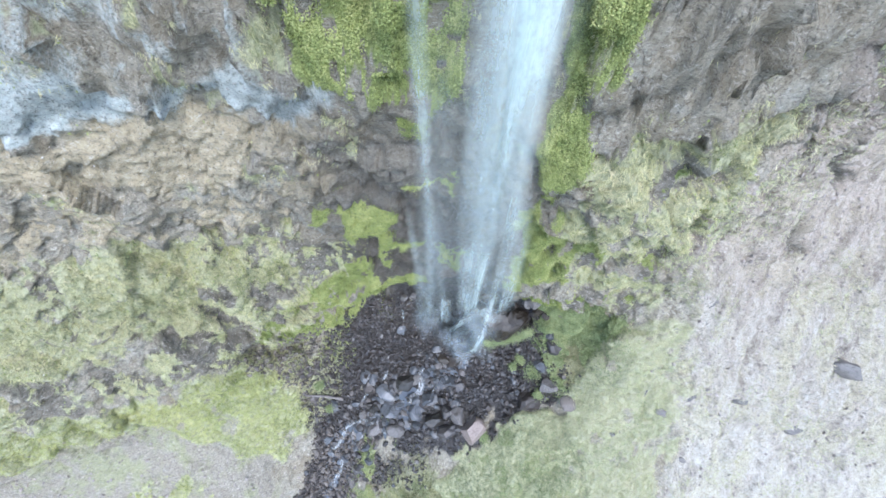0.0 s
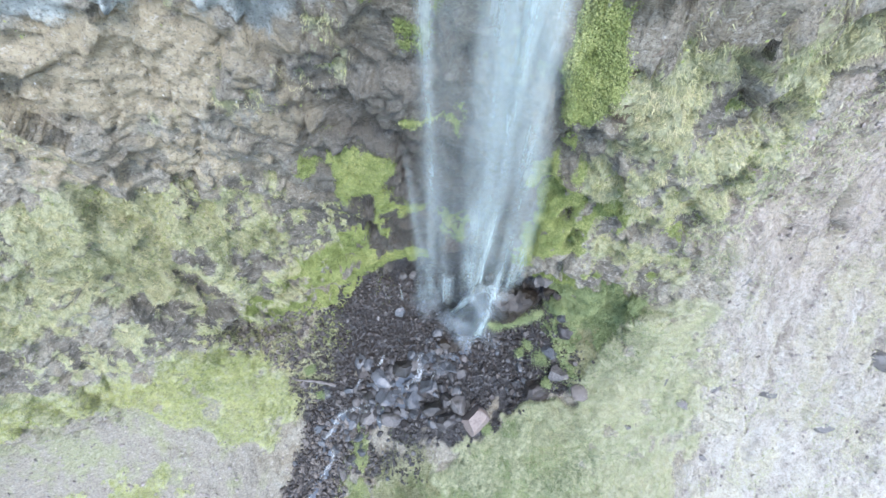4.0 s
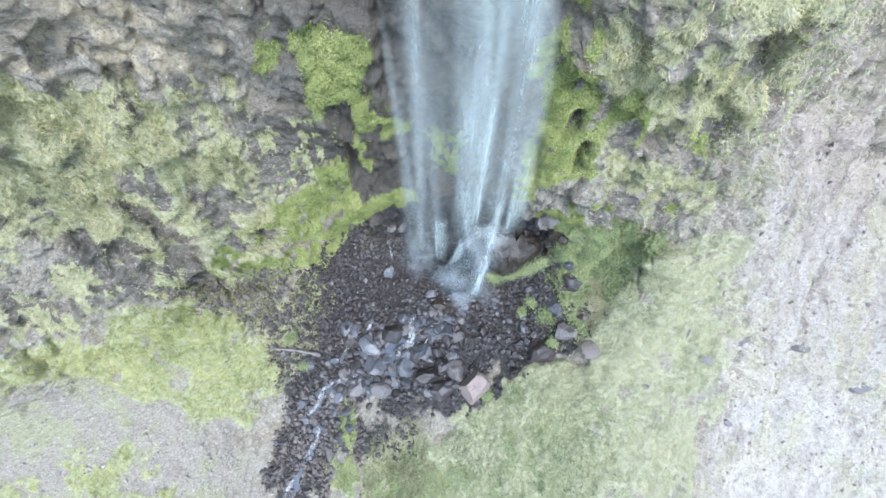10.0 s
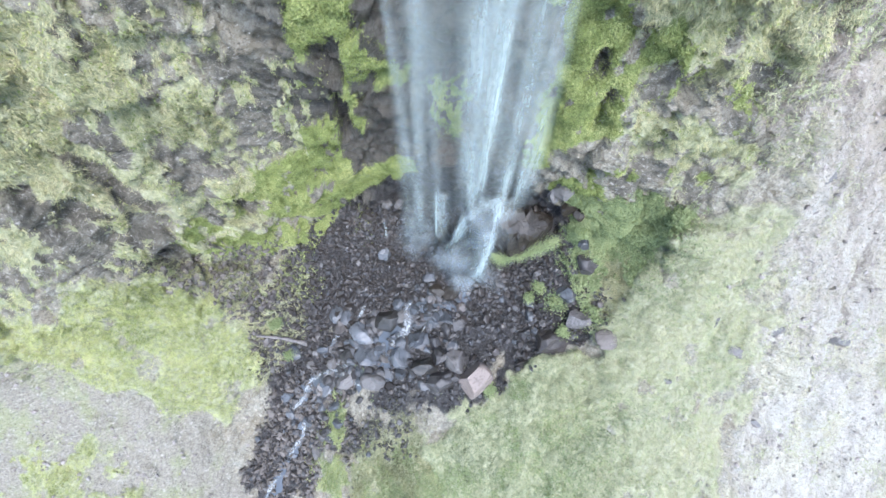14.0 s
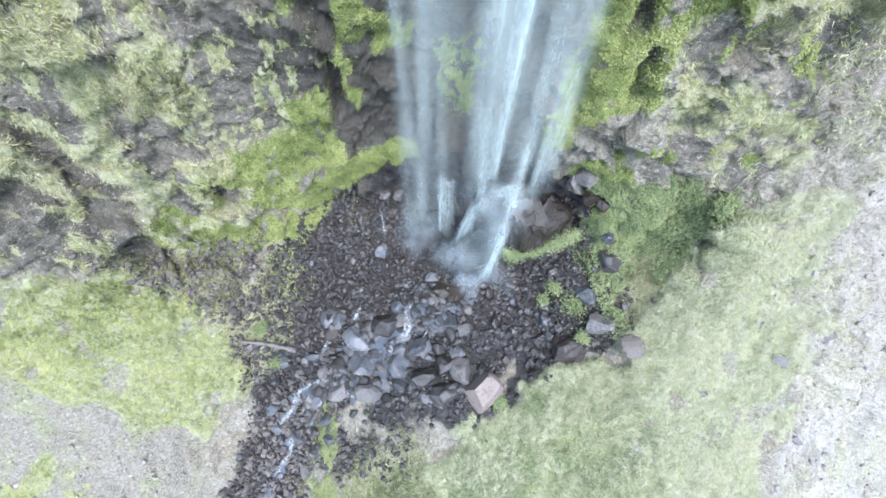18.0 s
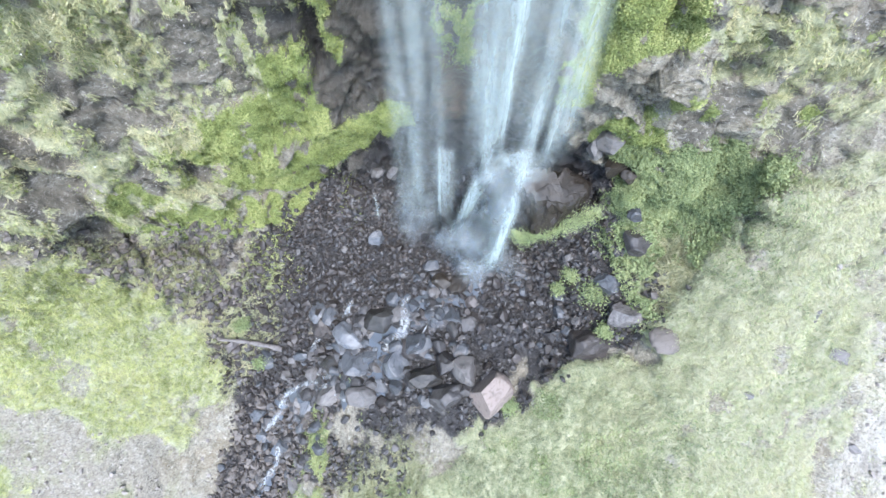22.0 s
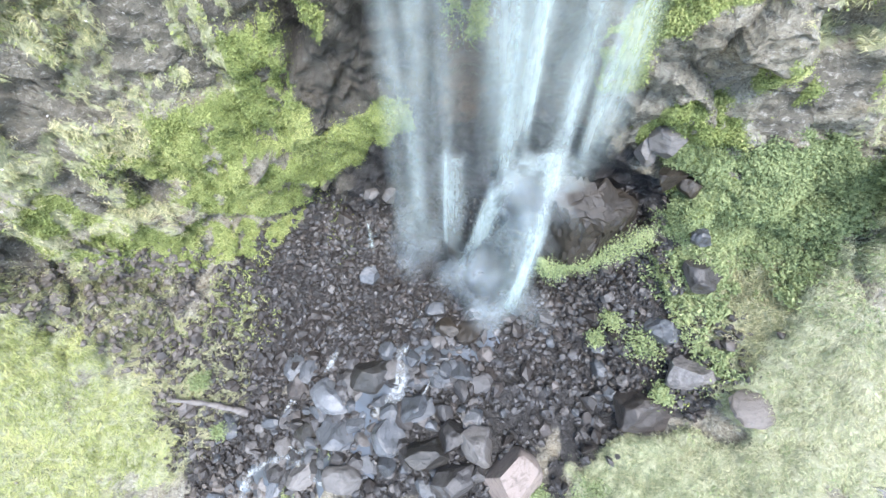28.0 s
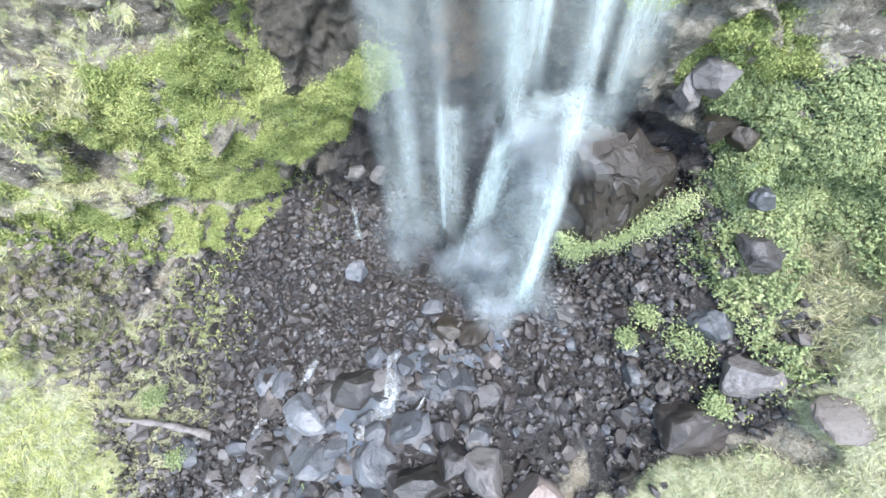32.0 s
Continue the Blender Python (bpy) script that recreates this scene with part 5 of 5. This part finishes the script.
V += ((0.05 + 0.3 * crag) * (cells((V + 17) * (1.2, 1, 0.7), 0.42, 8)[2] - 0.5))[:, None] * np.array([0.3, 1.0, 0.5])
under("rock", mesh_of("rock", V, F, MAT_WETROCK, False), ledge)
rng = np.random.default_rng(78)
a = rng.random(7000)
gap = fbm(np.stack([a * 9, a * 0, a * 0], 1), 1.0, 3, 5)
spread = np.clip(0.1 + 0.5 * gap, 0.02, 0.26)[:, None]
fringe = np.stack([-1.9 + 4.6 * a, -2.0 + 0.9 * a * a, -1.5 + 1.9 * a ** 1.6 + 1.1 * step(0.14, 0.0, a)], 1) + rng.normal(size=(7000, 3)) * spread * (1, 0.9, 1)
n_up = np.tile(np.array([[0.1, -0.6, 0.7]]), (len(fringe), 1))
fr = leaves("moss_fringe", "", "", fringe, n_up, MAT_LEAF, 0.036, 79, 0.12)
del fr["kind"]
fr.parent = ledge

# small shrubs at the edge of the stones
for n, (x, y, size) in enumerate([(9.4, 6.6, 0.75), (8.3, 8.0, 0.45), (7.6, 7.3, 0.35), (9.9, 4.4, 0.4), (-14.0, 5.6, 0.5), (-12.9, 3.4, 0.4), (4.4, 0.3, 0.4)]):
    base_at = (x, y, floor_z(x, y))
    bush = thing("shrub", "small leafy green shrub growing among the stones", "shrub", "stone-edge shrubs", at=base_at)
    q = rng.normal(size=(900, 3)) * (size * 0.6, size * 0.6, size * 0.32)
    q[:, 2] = np.abs(q[:, 2]) + 0.12 + 0.25 * size
    lf = leaves("foliage", "", "", q, np.tile(np.array([[0, 0, 1.0]]), (900, 1)), MAT_LEAF, 0.06, 800 + n, 0.1)
    del lf["kind"]
    lf.parent = bush
    for m in range(5):
        a = m * 1.256 + n
        tip = np.array([math.cos(a) * size * 0.6, math.sin(a) * size * 0.6, size * 0.7])
        ring = np.stack([np.cos(np.linspace(0, 5.24, 6)), np.sin(np.linspace(0, 5.24, 6)), np.zeros(6)], 1)
        tube = np.concatenate([ring * 0.03 + (0, 0, -0.1), ring * 0.01 + tip])
        f = np.array([[i, (i + 1) % 6, 6 + (i + 1) % 6, 6 + i] for i in range(6)])
        under("stem", mesh_of("stem", tube, f, MAT_WOOD), bush)

# driftwood
log = thing("driftwood_log", "weathered grey driftwood log lying on the bank", "log", at=(0, 0, 0))
a, b = np.array([-15.3, 4.5, floor_z(-15.3, 4.5) + 0.2]), np.array([-11.4, 4.3, floor_z(-11.4, 4.3) + 0.25])
s, ang = np.linspace(0, 1, 40), np.linspace(0, 2 * math.pi, 13)[:-1]
c = a + (b - a) * s[:, None] + np.stack([0 * s, 0.12 * np.sin(s * 3.1), 0.06 * np.sin(s * 5)], 1)
r = 0.09 + 0.12 * s + 0.03 * np.sin(s * 23)
V = c[:, None] + r[:, None, None] * (np.cos(ang)[None, :, None] * np.array([0.05, 1, 0]) + np.sin(ang)[None, :, None] * np.array([0, 0, 1]))
V = np.concatenate([V, V[:, :1]], 1)
under("trunk", mesh_of("trunk", V.reshape(-1, 3) + 0.02 * fbm(V.reshape(-1, 3), 0.3, 2, 4)[:, None], grid_faces(40, 13), MAT_WOOD), log)

# blocks of bare rock standing out of the scree
OUT = [(29.3, 2.8, 1.1), (24.0, 2.6, 0.8), (21.0, 2.3, 0.7), (19.0, 2.5, 0.6), (37.5, 2.57, 1.3), (40.5, 3.3, 2.2), (22.5, 3.9, 1.0), (16.2, 2.1, 0.5), (25, 1.9, 0.7)]
for n, (x, v, size) in enumerate(OUT):
    p, q = on_land(x, v)
    V, F = rock_shape(4, 416 + n, (size * 1.15, size * 0.6, size * 0.75), 12, 0.2)
    ob = new("outcrop", mesh_of("outcrop", V, F, MAT_GREY, False))
    tagged(ob, "brown-grey rock bedded in pale scree" if x > 18 else "grey rock bedded in the grass slope", "outcrop", "scree rocks")
    ob.location = Vector(p[0]) - Vector(q[0]) * size * 0.42
    ob.rotation_euler = (0.2 * math.sin(n * 3.1), 0.25 * math.sin(n * 1.7), 0.5 * math.sin(n * 2.3))

# stream boulders: things of their own
rng = np.random.default_rng(61)
shapes = [rock_shape(2, 500 + n, (1, rng.uniform(0.65, 0.95), rng.uniform(0.5, 0.8)), 8, 0.12) for n in range(12)]
shared = {(n, m): mesh_of("stone", V, F, (MAT_STONE, MAT_STONE_BROWN, MAT_SLAB, MAT_GREY)[m], False) for n, (V, F) in enumerate(shapes) for m in range(4)}
count = 0
bed = np.array(BED)
while count < 240:
    i = rng.integers(1, len(BED) - 3)
    f = rng.random()
    x, y = bed[i] * (1 - f) + bed[i + 1] * f + rng.normal(size=2) * (2.0, 1.6)
    if not -13.5 < x < 9 or y < -4.5 or y > 10:
        continue
    size = 0.22 + 0.42 * rng.random() ** 1.8
    ob = tagged(new("boulder", shared[int(rng.integers(12)), int(rng.choice(4, p=(0.35, 0.1, 0.4, 0.15)))]), "angular wet basalt boulder in the stream bed", "boulder", "stream boulders")
    ob.location = (x, y, floor_z(x, y) + size * 0.3)
    ob.scale = (size, size, size)
    ob.rotation_euler = (rng.normal() * 0.3, rng.normal() * 0.3, rng.uniform(0, 6.28))
    count += 1

# broad slabs packed in the middle of the stream
for n in range(54):
    x, y = rng.uniform(-9.5, 2.5), rng.uniform(0.6, 6.8)
    size = rng.uniform(0.32, 0.75)
    ob = tagged(new("boulder", shared[int(rng.integers(12)), int(rng.choice(4, p=(0.3, 0.1, 0.5, 0.1)))]), "flat blue-grey basalt slab in the stream bed", "boulder", "stream slabs")
    ob.location = (x, y, floor_z(x, y) + size * 0.18)
    ob.scale = (size * 1.2, size, size * 0.6)
    ob.rotation_euler = (rng.normal() * 0.2, rng.normal() * 0.2, rng.uniform(0, 6.28))

# loose stones of the floor: some as pieces, the rest as one heap
P, N, k = scatter(M["stones"] ** 2 * step(4.0, 3.4, LV), 300, 71)
for p in P:
    size = rng.uniform(0.14, 0.36)
    ob = new("stone", shared[int(rng.integers(12)), int(rng.choice(4, p=(0.4, 0.25, 0.2, 0.15)))])
    ob.parent = ground
    ob.location = Vector(p) + Vector((0, 0, size * 0.25))
    ob.scale = (size, size, size)
    ob.rotation_euler = (rng.normal() * 0.5, rng.normal() * 0.5, rng.uniform(0, 6.28))


def heap(name, label, category, mask, count, sizes, material, seed, reach=(-42, 48, 1.35, 6.75)):
    """Very many loose stones in one mesh."""
    r = np.random.default_rng(seed)
    P, N, _ = scatter(mask, count, seed, reach)
    kinds = [rock_shape(1, 600 + n, (1, 0.62 + 0.04 * n, 0.42 + 0.03 * n), 7, 0.3, 0.55) for n in range(8)]
    pick = r.integers(0, 8, count)
    Vs, Fs, base_i = [], [], 0
    for n in range(8):
        sel = np.where(pick == n)[0]
        V, F = kinds[n]
        s = (sizes[0] + (sizes[1] - sizes[0]) * r.random(len(sel)) ** 3)[:, None, None]
        q = r.normal(size=(len(sel), 4))
        q /= np.linalg.norm(q, axis=1, keepdims=True)
        w, x, y, z = q.T
        R = np.stack([1 - 2 * (y * y + z * z), 2 * (x * y - z * w), 2 * (x * z + y * w), 2 * (x * y + z * w), 1 - 2 * (x * x + z * z), 2 * (y * z - x * w),
                      2 * (x * z - y * w), 2 * (y * z + x * w), 1 - 2 * (x * x + y * y)], 1).reshape(-1, 3, 3)
        W = np.einsum("nij,vj->nvi", R, V) * s + (P[sel] + N[sel] * s[:, 0] * 0.35)[:, None]
        Fs.append((F[None] + (base_i + np.arange(len(sel)) * len(V))[:, None, None]).reshape(-1, 3))
        Vs.append(W.reshape(-1, 3))
        base_i += len(sel) * len(V)
    ob = new(name, mesh_of(name, np.concatenate(Vs), np.concatenate(Fs), material, False))
    return tagged(ob, label, category, kind="stuff")


low = step(4.1, 3.5, LV)
heap("stones", "wet dark angular stones covering the gorge floor", "stones", M["stones"] ** 2 * low * step(-15, -9, LX), 12500, (0.04, 0.31), MAT_STONE, 81)
heap("stones", "brown angular stones at the foot of the wall", "stones", M["stones"] * low * step(2.2, 2.7, LV + 0.05 * np.maximum(-LX, 0)), 12500, (0.04, 0.27), MAT_STONE_BROWN, 82)
heap("stones", "larger angular blocks scattered over the gorge floor", "stones", M["stones"] ** 2 * low * step(1.9, 2.3, LV), 420, (0.28, 0.62), MAT_STONE_BROWN, 84)
talus = zone(LX, LV, [[(-19, 3.72), (-16.2, 3.92), (-13.5, 3.62), (-13.2, 3.0), (-15.5, 2.6), (-16.6, 3.25), (-17.6, 3.5)]], warp)
heap("stones", "brown angular stones of a small talus under the caves", "stones", talus * (1 - M["grass"]), 2200, (0.06, 0.34), MAT_TALUS, 85)
heap("stones", "brown-grey stones along the lower stream", "stones", M["stones"] * step(2.05, 1.85, LV) * step(-5, -8, LX), 1500, (0.08, 0.42), MAT_TALUS, 86)
heap("gravel", "pale loose stones strewn over scree and gravel", "gravel", np.clip(M["scree"] * 0.6 + M["gravel"], 0, 1), 3500, (0.05, 0.24), MAT_PALE, 83)
